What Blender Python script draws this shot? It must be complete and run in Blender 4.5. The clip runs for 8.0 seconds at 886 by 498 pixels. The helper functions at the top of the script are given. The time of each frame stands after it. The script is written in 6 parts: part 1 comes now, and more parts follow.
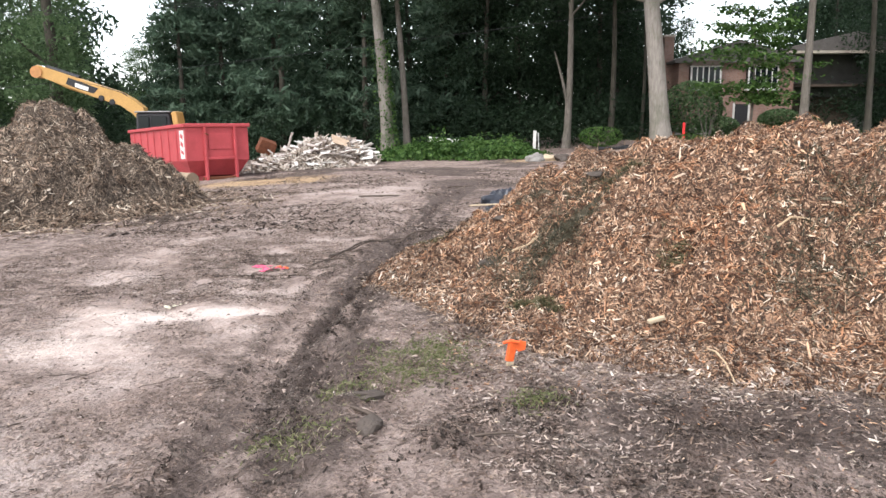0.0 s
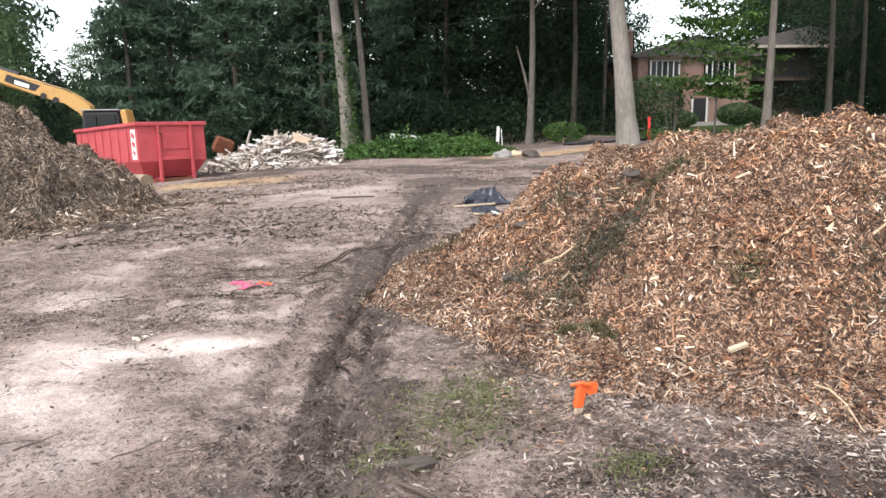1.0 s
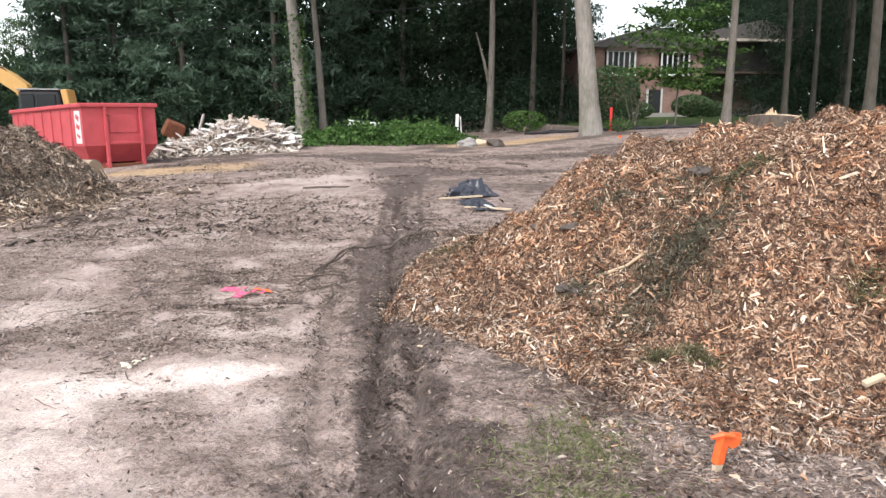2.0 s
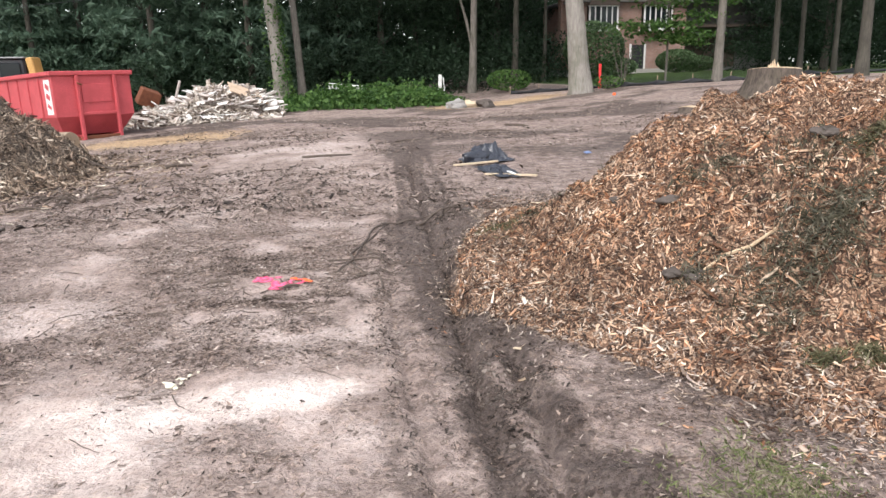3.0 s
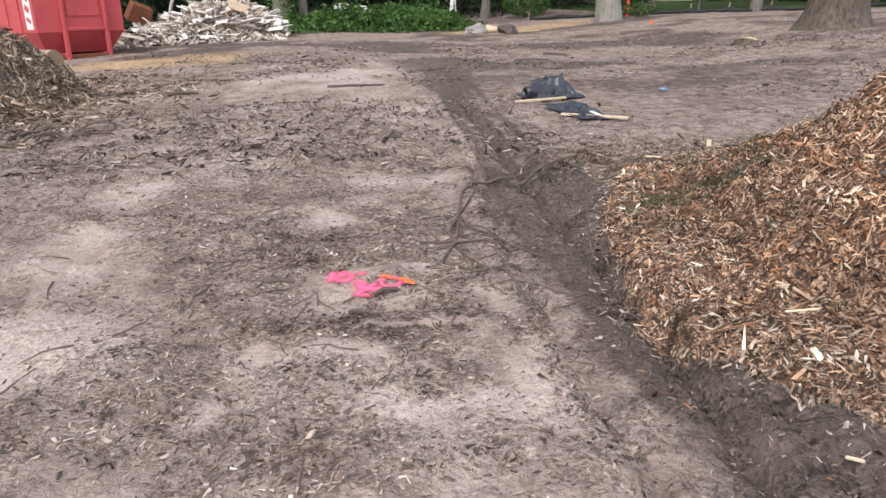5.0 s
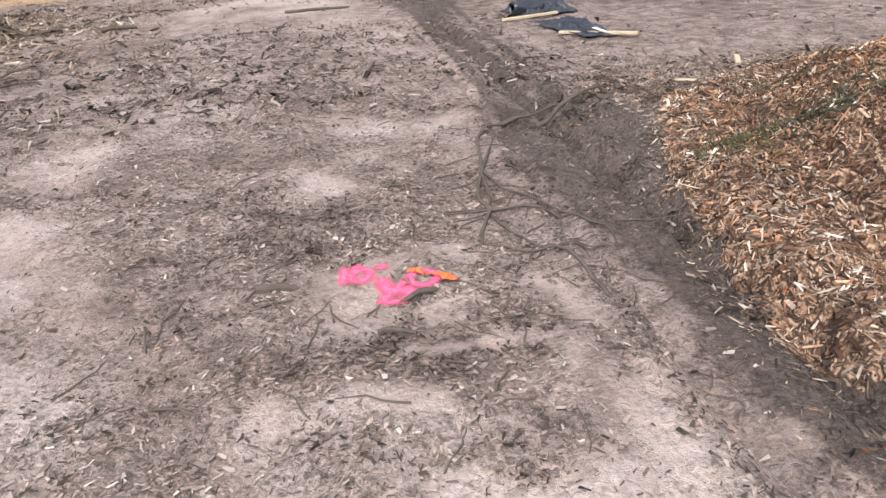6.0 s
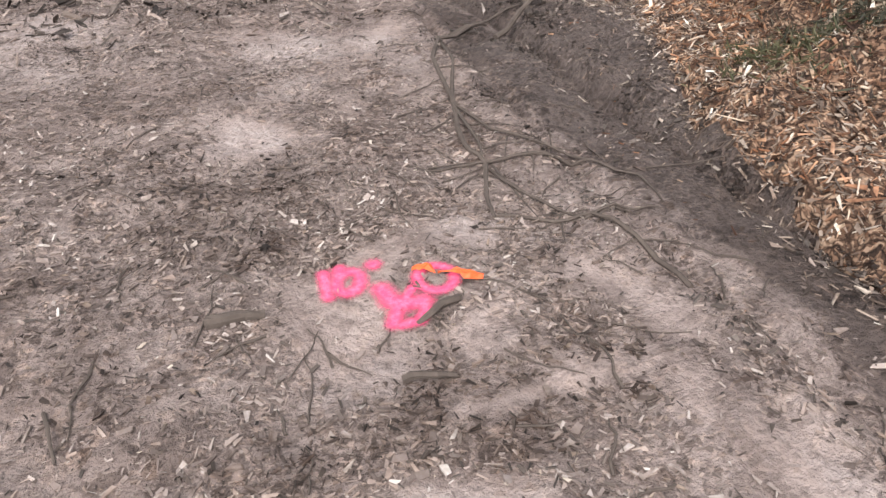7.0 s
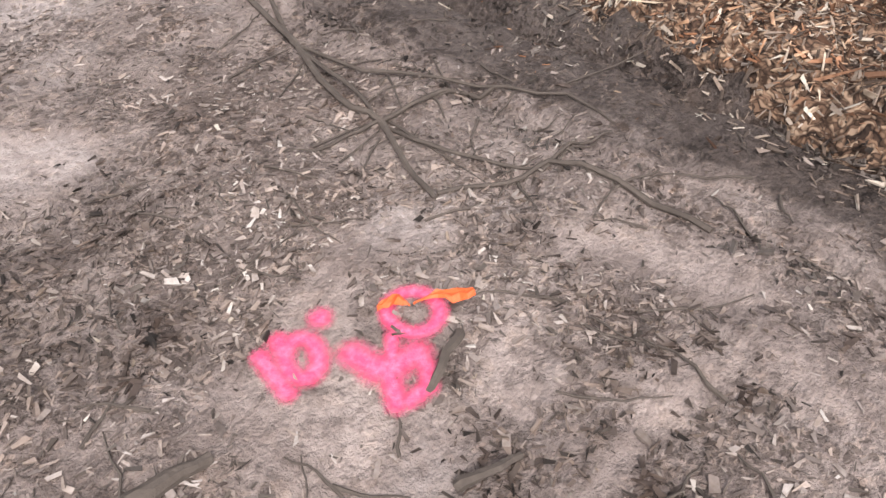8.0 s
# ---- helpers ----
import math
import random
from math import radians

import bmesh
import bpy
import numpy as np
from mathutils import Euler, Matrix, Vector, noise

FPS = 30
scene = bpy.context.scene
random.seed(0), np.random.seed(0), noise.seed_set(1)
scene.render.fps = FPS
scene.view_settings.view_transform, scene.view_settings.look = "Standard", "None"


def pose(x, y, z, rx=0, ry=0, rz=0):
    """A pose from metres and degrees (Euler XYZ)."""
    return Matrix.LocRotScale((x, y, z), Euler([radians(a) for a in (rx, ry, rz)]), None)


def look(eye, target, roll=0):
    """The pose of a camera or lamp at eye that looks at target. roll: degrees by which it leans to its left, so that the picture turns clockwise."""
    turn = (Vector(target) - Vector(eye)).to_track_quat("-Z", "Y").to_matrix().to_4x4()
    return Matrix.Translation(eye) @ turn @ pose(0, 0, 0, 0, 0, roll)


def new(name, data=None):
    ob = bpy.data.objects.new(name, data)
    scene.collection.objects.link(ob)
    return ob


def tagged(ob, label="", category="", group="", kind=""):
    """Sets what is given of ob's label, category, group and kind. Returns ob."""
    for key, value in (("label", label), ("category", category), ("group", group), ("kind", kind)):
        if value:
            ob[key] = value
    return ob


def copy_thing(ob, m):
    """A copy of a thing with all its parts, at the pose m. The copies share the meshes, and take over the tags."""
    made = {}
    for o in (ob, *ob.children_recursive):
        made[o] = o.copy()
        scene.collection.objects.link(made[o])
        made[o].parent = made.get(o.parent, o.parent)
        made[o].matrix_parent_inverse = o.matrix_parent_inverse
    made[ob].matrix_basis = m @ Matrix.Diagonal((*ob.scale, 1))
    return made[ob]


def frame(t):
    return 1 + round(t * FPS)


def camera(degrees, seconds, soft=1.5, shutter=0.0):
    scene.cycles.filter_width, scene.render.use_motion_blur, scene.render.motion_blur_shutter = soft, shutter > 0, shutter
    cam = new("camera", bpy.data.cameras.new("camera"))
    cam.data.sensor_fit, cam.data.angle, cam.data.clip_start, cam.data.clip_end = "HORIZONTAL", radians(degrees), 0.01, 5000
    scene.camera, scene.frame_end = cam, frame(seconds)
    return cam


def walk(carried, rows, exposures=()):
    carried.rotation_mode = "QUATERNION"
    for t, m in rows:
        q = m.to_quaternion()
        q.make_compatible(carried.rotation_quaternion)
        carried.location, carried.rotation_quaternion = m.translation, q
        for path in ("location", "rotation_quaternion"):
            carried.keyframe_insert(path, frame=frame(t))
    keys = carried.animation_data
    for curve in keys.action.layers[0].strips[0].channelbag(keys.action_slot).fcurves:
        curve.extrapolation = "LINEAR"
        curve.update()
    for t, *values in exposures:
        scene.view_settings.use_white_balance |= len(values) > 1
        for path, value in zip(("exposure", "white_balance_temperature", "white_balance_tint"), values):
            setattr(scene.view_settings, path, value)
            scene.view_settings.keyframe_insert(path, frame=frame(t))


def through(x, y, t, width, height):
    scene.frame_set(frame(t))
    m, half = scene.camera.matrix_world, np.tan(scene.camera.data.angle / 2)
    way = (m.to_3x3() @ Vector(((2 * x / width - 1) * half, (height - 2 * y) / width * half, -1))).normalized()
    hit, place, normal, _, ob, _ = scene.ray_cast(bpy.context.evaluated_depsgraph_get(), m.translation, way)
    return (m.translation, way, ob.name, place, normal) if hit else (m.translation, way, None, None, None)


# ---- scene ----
cam = camera(64.1, 8.0)
PATH = [
    (0, (0.011, -0.007, 1.604), (0.017, 1.964, 1.264), -0.4),
    (0.5, (-0.244, 0.462, 1.587), (-0.138, 2.428, 1.233), 2.9),
    (1, (-0.474, 0.911, 1.59), (-0.345, 2.876, 1.24), -0.9),
    (1.5, (-0.801, 1.285, 1.589), (-0.544, 3.219, 1.149), 0.2),
    (1.7, (-0.918, 1.48, 1.589), (-0.651, 3.428, 1.227), 0.3),
    (2.8, (-1.569, 2.474, 1.583), (-1.239, 4.384, 1.092), -1.2),
    (3, (-1.661, 2.632, 1.575), (-1.321, 4.541, 1.086), -1.2),
    (3.5, (-1.903, 3.114, 1.558), (-1.638, 5.023, 1.023), 1.0),
    (4, (-2.071, 3.603, 1.521), (-1.819, 5.498, 0.932), -0.1),
    (4.5, (-2.183, 4.078, 1.516), (-1.859, 5.921, 0.809), -0.8),
    (4.7, (-2.203, 4.284, 1.48), (-1.871, 6.152, 0.849), 1.0),
    (5.8, (-2.367, 5.393, 1.384), (-1.937, 7.137, 0.504), -3.0),
    (6, (-2.385, 5.599, 1.351), (-1.953, 7.344, 0.474), -2.1),
    (6.5, (-2.443, 6.07, 1.297), (-1.927, 7.686, 0.239), -0.3),
    (7, (-2.535, 6.538, 1.26), (-1.851, 8.031, 0.118), -1.1),
    (7.5, (-2.536, 6.972, 1.196), (-1.679, 8.253, -0.079), -3.4),
    (8, (-2.54, 7.319, 1.163), (-1.504, 8.307, -0.233), -2.7),
]
walk(cam, [(t, look(eye, target, roll)) for t, eye, target, roll in PATH], exposures=[(0, 0.2), (1.5, 0.26), (3.5, 0.19), (4.5, -0.08), (5.9, 0.18), (6.5, 0.06), (8, 0.04)])
# ---------- light ----------
world = bpy.data.worlds.new("sky")
scene.world = world
world.use_nodes = True
wn, wl = world.node_tree.nodes, world.node_tree.links
sky = wn.new("ShaderNodeTexSky")
sky.sky_type, sky.sun_disc = "NISHITA", False
sky.sun_elevation, sky.sun_rotation = radians(52), radians(215)
sky.dust_density, sky.ozone_density = 1.5, 1.0
pale_sky = wn.new("ShaderNodeHueSaturation")
pale_sky.inputs["Saturation"].default_value = 0.3
wl.new(sky.outputs[0], pale_sky.inputs["Color"])
wl.new(pale_sky.outputs[0], wn["Background"].inputs["Color"])
wn["Background"].inputs["Strength"].default_value = 0.345
sun = new("sun", bpy.data.lights.new("sun", "SUN"))
sun.data.energy, sun.data.angle, sun.data.color = 2.3, radians(8), (1.0, 0.97, 0.94)
sun.matrix_world = look((-15, -22, 34), (0, 0, 0))

# ---------- arithmetic ----------
rng = np.random.default_rng(7)


def lattice(i, j, seed):
    n = (i * 374761393 + j * 668265263 + seed * 144665) & 0x7FFFFFFF
    n = ((n ^ (n >> 13)) * 1274126177) & 0x7FFFFFFF
    return ((n ^ (n >> 16)) & 0xFFFF) / 65535.0


def vnoise(x, y, seed=0):
    x, y = np.asarray(x, float), np.asarray(y, float)
    i, j = np.floor(x).astype(np.int64), np.floor(y).astype(np.int64)
    u, v = x - i, y - j
    u, v = u * u * (3 - 2 * u), v * v * (3 - 2 * v)
    a, b = lattice(i, j, seed), lattice(i + 1, j, seed)
    c, d = lattice(i, j + 1, seed), lattice(i + 1, j + 1, seed)
    return (a * (1 - u) + b * u) * (1 - v) + (c * (1 - u) + d * u) * v - 0.5


def fbm(x, y, scale, octaves=3, seed=0):
    total = 0.0
    for k in range(octaves):
        f = 2.03 ** k / scale
        total = total + vnoise(x * f + 17.3 * k, y * f - 9.1 * k, seed + k) * 0.55 ** k
    return total


def ramp(v, lo, hi):
    s = np.clip((np.asarray(v, float) - lo) / (hi - lo), 0, 1)
    return s * s * (3 - 2 * s)


def rut_line(y):
    return np.interp(y, [0, 3, 4, 5.5, 6.8, 7.7, 8.5, 9.3, 10.6, 13, 15.4, 20, 26], [-1.1, -1.03, -1.0, -1.02, -1.0, -0.92, -0.83, -0.74, -0.58, -0.35, -0.1, 0.6, 1.5])


def deep_rut(y):
    """How far the deepest groove runs beside the middle of the wheel track."""
    return np.interp(y, [4.5, 5.2, 6.1, 7.7, 9.2, 11], [0.0, 0.04, 0.11, 0.23, 0.16, 0.12])


def outer_rut(y):
    return np.interp(y, [3.5, 4.8, 5.5, 6.5, 7.5], [0.12, 0.2, 0.31, 0.37, 0.42])


def rise(x, y):
    """The broad lie of the land: level in the lane, lower on one side, climbing to the house on the other."""
    x, y = np.asarray(x, float), np.asarray(y, float)
    up = np.log1p(np.exp(np.clip((x - 7.5) / 1.5, -30, 30))) * 1.5
    up = np.where(up > 5.5, 5.5 + (up - 5.5) * 0.42, up)
    up = np.where(up > 10, 10 + (up - 10) * 0.1, up)
    down = np.clip(-2.5 - x, 0, 12)
    return 0.11 * up * ramp(y, 11, 19) - 0.05 * down * ramp(y, 9, 14)


def ground_z(x, y):
    x, y = np.asarray(x, float), np.asarray(y, float)
    near = 1 - ramp(np.hypot(x + 1, y - 8), 25, 60)
    z = rise(x, y) + near * (0.05 * fbm(x, y, 1.6, 3, 3) + 0.042 * fbm(x, y, 0.3, 4, 11))
    off = x - rut_line(y)
    fade = 1 - ramp(y, 15, 24)
    wander = 0.03 * vnoise(y * 1.5, 3.0, 5) + 0.012 * vnoise(y * 6, 1.0, 6)
    for c, w, d in ((-0.24, 0.035, 0.03), (-0.12, 0.03, 0.012), (deep_rut(y), 0.042, 0.02 + 0.055 * ramp(y, 4.8, 6.2)), (deep_rut(y) - 0.1, 0.03, 0.012)):
        z = z - fade * d * np.exp(-((off - c + wander) / w) ** 2)
    z = z - fade * 0.05 * ramp(y, 3.6, 4.6) * (1 - ramp(y, 6.4, 7.2)) * np.exp(-((off - outer_rut(y) + wander) / 0.045) ** 2)
    # soil squeezed up beside the wheels, broken into clods
    crumb = 0.55 + 0.9 * vnoise(x * 9, y * 9, 21) + 0.7 * vnoise(x * 21, y * 17, 22)
    z = z + fade * 0.04 * np.exp(-((off - deep_rut(y) - 0.12) / 0.06) ** 2) * crumb + fade * 0.022 * np.exp(-((off + 0.33) / 0.05) ** 2) * crumb
    # the bank between the track and the chip heap
    z = z + 0.075 * ramp(off, 0.2, 0.5) * (1 - ramp(y, 9.5, 11.5)) * (1 - ramp(np.hypot(x - 3, y - 6), 6, 9))
    z = z + fade * 0.062 * np.exp(-((off - 0.38) / 0.2) ** 2) * (1 - ramp(y, 9, 11)) * (vnoise(x * 8, y * 8, 25) + 0.8 * vnoise(x * 19, y * 19, 26))
    # the track itself is scored by tyre lugs
    z = z + fade * 0.022 * np.exp(-(off / 0.3) ** 2) * vnoise(x * 7, y * 12, 23)
    z = z + near * 0.09 * np.exp(-((x - 1.5) / 0.9) ** 2 - ((y - 3.45) / 0.35) ** 2) * fbm(x, y, 0.25, 3, 29)
    # trodden smooth round the paint
    calm = np.exp(-(((x + 1.95) / 0.55) ** 2 + ((y - 8.15) / 0.4) ** 2))
    return z - calm * near * 0.037 * fbm(x, y, 0.3, 4, 11)


PILE_C = (4.2, 7.2)


def pile_edge(x, y):
    """Metres inside the foot of the chip heap (negative outside it)."""
    dx, dy = np.asarray(x, float) - PILE_C[0], np.asarray(y, float) - PILE_C[1]
    dx = np.where(dx > 0, dx / 1.5, dx)
    a = np.degrees(np.arctan2(dy, -dx))
    reach = np.interp(a, [-180, -90, -60, -45, -30, -15, 0, 15, 28, 60, 90, 180], [4.2, 4.2, 3.8, 4.23, 4.33, 4.58, 5.0, 4.93, 4.9, 4.35, 3.8, 4.2])
    return reach + 0.16 * vnoise(a / 9, 4.2, 32) + 0.1 * vnoise(a / 3, 2.2, 33) - np.hypot(dx, dy)


def pile_z(x, y):
    """Height of the big heap of wood chips over the ground plane (0 outside it), and how far in from its foot."""
    x, y = np.asarray(x, float), np.asarray(y, float)
    d = np.clip(pile_edge(x, y), 0, 9)
    h = np.interp(d, [0, 0.15, 0.55, 0.9, 1.23, 1.62, 2.1, 2.7, 3.8, 5], [0, 0.1, 0.18, 0.45, 0.79, 1.18, 1.39, 1.56, 1.97, 2.57])
    h = h * np.interp(y - PILE_C[1], [-1.5, -0.75, 0, 0.5, 1, 2, 3.5], [1, 0.85, 0.67, 0.74, 0.82, 0.54, 0.5])
    lump = ramp(d, 0.0, 0.9)
    soft = 0.07 * fbm(x, y, 1.0, 3, 41) + 0.19 * fbm(x, y, 0.34, 2, 45) + 0.16 * fbm(x, y, 0.14, 2, 47)
    # slips of loose chips leave small scarps and hollows
    scarp = np.clip(fbm(x * 0.9, y, 0.55, 2, 49) - 0.12, 0, 1)
    return np.maximum(h + lump * (soft - 0.35 * scarp - 0.03), 0.0), d / 4.8


HEAP_C = (-8.95, 16.5)


def heap_z(x, y):
    """Height of the darker mulch heap."""
    x, y = np.asarray(x, float), np.asarray(y, float)
    dx, dy = x - HEAP_C[0], y - HEAP_C[1]
    a = np.arctan2(dy, dx)
    r = np.hypot(np.where(dx < 0, dx / 0.95, dx / 0.8), dy)
    reach = 4.1 + 0.4 * vnoise(a * 2.4, 6.1, 51) + 0.25 * vnoise(a * 7, 2.2, 52)
    s = np.clip(1 - r / reach, 0, 1)
    h = np.interp(s, [0, 0.1, 0.3, 0.6, 0.85, 1], [0, 0.2, 0.75, 1.55, 2.1, 2.45])
    lump = ramp(s, 0.0, 0.25)
    return h + lump * (0.75 * fbm(x, y, 1.2, 3, 61) + 0.5 * fbm(x, y, 0.42, 2, 65)), s


def surface_z(x, y):
    """The top of whatever lies there: ground or heap."""
    a, b = pile_z(x, y)[0], heap_z(x, y)[0]
    return ground_z(x, y) + np.maximum(a, b)


# ---------- mesh helpers ----------
class Geo:
    """Collects faces for one mesh."""

    def __init__(self):
        self.v, self.f = [], []

    def add(self, verts, faces):
        n = len(self.v)
        self.v += [tuple(p) for p in verts]
        self.f += [tuple(i + n for i in q) for q in faces]
        return self

    def box(self, m, sx, sy, sz, taper=1.0, bev=0.0):
        """A box centred at the pose m, its edges chamfered by bev, its top scaled by taper."""
        hx, hy, hz = sx / 2, sy / 2, sz / 2
        b = min(bev, hx * 0.9, hy * 0.9, hz * 0.9)
        if b <= 0:
            pts = [(x * (taper if z > 0 else 1), y * (taper if z > 0 else 1), z) for z in (-hz, hz) for x, y in ((-hx, -hy), (hx, -hy), (hx, hy), (-hx, hy))]
            faces = [(3, 2, 1, 0), (4, 5, 6, 7), (0, 1, 5, 4), (1, 2, 6, 5), (2, 3, 7, 6), (3, 0, 4, 7)]
        else:
            pts, faces = [], []
            for z, k in ((-hz, 0), (-hz + b, 1), (hz - b, 1), (hz, 0)):
                tp = taper if z > 0 else 1
                ox, oy = (hx, hy) if k else (hx - b, hy - b)
                for x, y in ((-ox + b, -oy), (ox - b, -oy), (ox, -oy + b), (ox, oy - b), (ox - b, oy), (-ox + b, oy), (-ox, oy - b), (-ox, -oy + b)):
                    pts.append((x * tp, y * tp, z))
            for k in range(3):
                for i in range(8):
                    j = (i + 1) % 8
                    faces.append((8 * k + i, 8 * k + j, 8 * k + 8 + j, 8 * k + 8 + i))
            faces += [tuple(range(7, -1, -1)), tuple(range(24, 32))]
        return self.add([m @ Vector(p) for p in pts], faces)

    def tube(self, pts, radii, sides=7, wob=0.0, seed=0):
        """A round, tapered bar along pts."""
        pts = [Vector(p) for p in pts]
        if isinstance(radii, (int, float)):
            radii = [radii] * len(pts)
        rnd = random.Random(seed)
        rings, up = [], Vector((0.31, 0.17, 0.93))
        for k, p in enumerate(pts):
            d = (pts[min(k + 1, len(pts) - 1)] - pts[max(k - 1, 0)]).normalized()
            if abs(d.dot(up)) > 0.97:
                up = Vector((0.93, 0.2, 0.31))
            a = d.cross(up).normalized()
            b = d.cross(a)
            for i in range(sides):
                t = 2 * math.pi * i / sides
                rings.append(p + (a * math.cos(t) + b * math.sin(t)) * radii[k] * (1 + wob * rnd.uniform(-1, 1)))
        faces = [(k * sides + i, k * sides + (i + 1) % sides, (k + 1) * sides + (i + 1) % sides, (k + 1) * sides + i) for k in range(len(pts) - 1) for i in range(sides)]
        faces += [tuple(range(sides - 1, -1, -1)), tuple(range((len(pts) - 1) * sides, len(pts) * sides))]
        return self.add(rings, faces)

    def prism(self, outline, depth, m=Matrix()):
        """An outline in x, z made thick along y."""
        n = len(outline)
        pts = [(x, -depth / 2, z) for x, z in outline] + [(x, depth / 2, z) for x, z in outline]
        faces = [tuple(range(n)), tuple(range(2 * n - 1, n - 1, -1))] + [(i, i + n, (i + 1) % n + n, (i + 1) % n) for i in range(n)]
        return self.add([m @ Vector(p) for p in pts], faces)

    def mesh(self, name, material, smooth=False):
        me = bpy.data.meshes.new(name)
        me.from_pydata(self.v, [], self.f)
        bm = bmesh.new()
        bm.from_mesh(me)
        bmesh.ops.recalc_face_normals(bm, faces=bm.faces)
        bm.to_mesh(me)
        bm.free()
        me.materials.append(material)
        if smooth:
            me.shade_smooth()
        return me


def array_mesh(name, verts, faces, material, smooth=False):
    """A mesh out of arrays: verts (n, 3), faces (m, k)."""
    verts, faces = np.asarray(verts, np.float32), np.asarray(faces, np.int32)
    k = faces.shape[1]
    me = bpy.data.meshes.new(name)
    me.vertices.add(len(verts))
    me.vertices.foreach_set("co", verts.ravel())
    me.loops.add(faces.size)
    me.loops.foreach_set("vertex_index", faces.ravel())
    me.polygons.add(len(faces))
    me.polygons.foreach_set("loop_start", np.arange(0, faces.size, k, dtype=np.int32))
    me.polygons.foreach_set("use_smooth", np.full(len(faces), smooth))
    me.update(calc_edges=True)
    me.materials.append(material)
    return me


def part(name, geo, material, parent, label="", smooth=False):
    ob = new(name, geo.mesh(name, material, smooth) if isinstance(geo, Geo) else geo)
    ob.parent = parent
    return tagged(ob, label) if label else ob


def thing(name, at, label, category, group="", kind="", turn=0.0):
    ob = new(name)
    ob.matrix_basis = pose(*at, 0, 0, turn)
    return tagged(ob, label, category, group, kind)


def single(name, geo, material, label, category, group="", kind="", m=None, smooth=False):
    ob = new(name, geo.mesh(name, material, smooth) if isinstance(geo, Geo) else geo)
    if m is not None:
        ob.matrix_basis = m
    return tagged(ob, label, category, group, kind)


def sheet(name, xs, ys, height, material):
    gx, gy = np.meshgrid(xs, ys)
    gz = height(gx, gy)
    nx, ny = len(xs), len(ys)
    i = (np.arange(ny - 1)[:, None] * nx + np.arange(nx - 1)[None, :]).ravel()
    me = array_mesh(name, np.c_[gx.ravel(), gy.ravel(), gz.ravel()], np.c_[i, i + 1, i + nx + 1, i + nx], material, True)
    return me, gx.ravel(), gy.ravel()


def layer(me, name, values):
    me.attributes.new(name, "FLOAT", "POINT").data.foreach_set("value", np.clip(values, 0, 1).astype(np.float32))


def chip_mesh(name, x, y, z, normals, length, width, thick, tilt, material, flat=False):
    """Split wood slivers, each lying on the surface at its place, turned and tipped by chance."""
    n = len(x)
    t = rng.normal(0, 1, (n, 3))
    normals = normals + rng.normal(0, 1, (n, 3)) * tilt[:, None]
    normals /= np.linalg.norm(normals, axis=1)[:, None]
    t -= normals * (t * normals).sum(1)[:, None]
    t /= np.linalg.norm(t, axis=1)[:, None]
    b = np.cross(normals, t)
    c = np.c_[x, y, z]
    L, W, T = length[:, None] / 2, width[:, None] / 2, thick[:, None]
    e1, e2 = rng.uniform(0.03, 0.9, (n, 1)), rng.uniform(0.1, 1.0, (n, 1))
    sk = rng.uniform(-0.9, 0.9, (n, 1)) * W
    slant = rng.uniform(0.6, 1.0, (n, 1))
    bow = rng.uniform(-0.3, 0.5, (n, 1)) * T * 2
    v = np.empty((n, 8, 3))
    for k, lift in ((0, -0.4), (4, 0.6)):
        up = normals * T * lift
        v[:, k + 0] = c - t * L - b * W * e1 + b * sk + up
        v[:, k + 1] = c + t * L - b * W * e2 - b * sk + up + normals * bow
        v[:, k + 2] = c + t * L * slant + b * W * e2 - b * sk + up + normals * bow
        v[:, k + 3] = c - t * L * (1.6 - slant) + b * W * e1 + b * sk + up
    q = np.array([(4, 5, 6, 7), (0, 1, 5, 4), (2, 3, 7, 6)])[:2 if flat else 3]
    f = (np.arange(n)[:, None, None] * 8 + q[None]).reshape(-1, 4)
    return array_mesh(name, v.reshape(-1, 3), f, material)


def normals_of(height, x, y, e=0.06):
    gx, gy = (height(x + e, y) - height(x - e, y)) / (2 * e), (height(x, y + e) - height(x, y - e)) / (2 * e)
    n = np.c_[-gx, -gy, np.ones(len(x))]
    return n / np.linalg.norm(n, axis=1)[:, None]


def leaf_mesh(name, centres, size, material, flat=0.5, long=1.0, small=False):
    """Many small folded leaves round the given centres; small: twice as many, pointed, for trees far off."""
    if small:
        centres = np.concatenate([centres, centres[::3] + rng.normal(0, 1, centres[::3].shape) * size * 0.8])
        size = size * 1.08
    n = len(centres)
    nrm = rng.normal(0, 1, (n, 3)) * (1 - flat) + np.array((0, 0, 1.0)) * flat * 1.6
    nrm /= np.linalg.norm(nrm, axis=1)[:, None]
    t = rng.normal(0, 1, (n, 3))
    t -= nrm * (t * nrm).sum(1)[:, None]
    t /= np.linalg.norm(t, axis=1)[:, None]
    b = np.cross(nrm, t)
    s = (size * rng.uniform(0.6, 1.4, n))[:, None]
    v = np.empty((n, 4, 3))
    v[:, 0] = centres - t * s * long * 0.5
    v[:, 1] = centres + b * s * 0.36 + nrm * s * 0.08
    v[:, 2] = centres + t * s * long * 0.5 - nrm * s * 0.08
    v[:, 3] = centres - b * s * 0.36 + nrm * s * 0.1
    if small:
        return array_mesh(name, v[:, :3].reshape(-1, 3), np.arange(n * 3).reshape(n, 3), material)
    return array_mesh(name, v.reshape(-1, 3), np.arange(n * 4).reshape(n, 4), material)


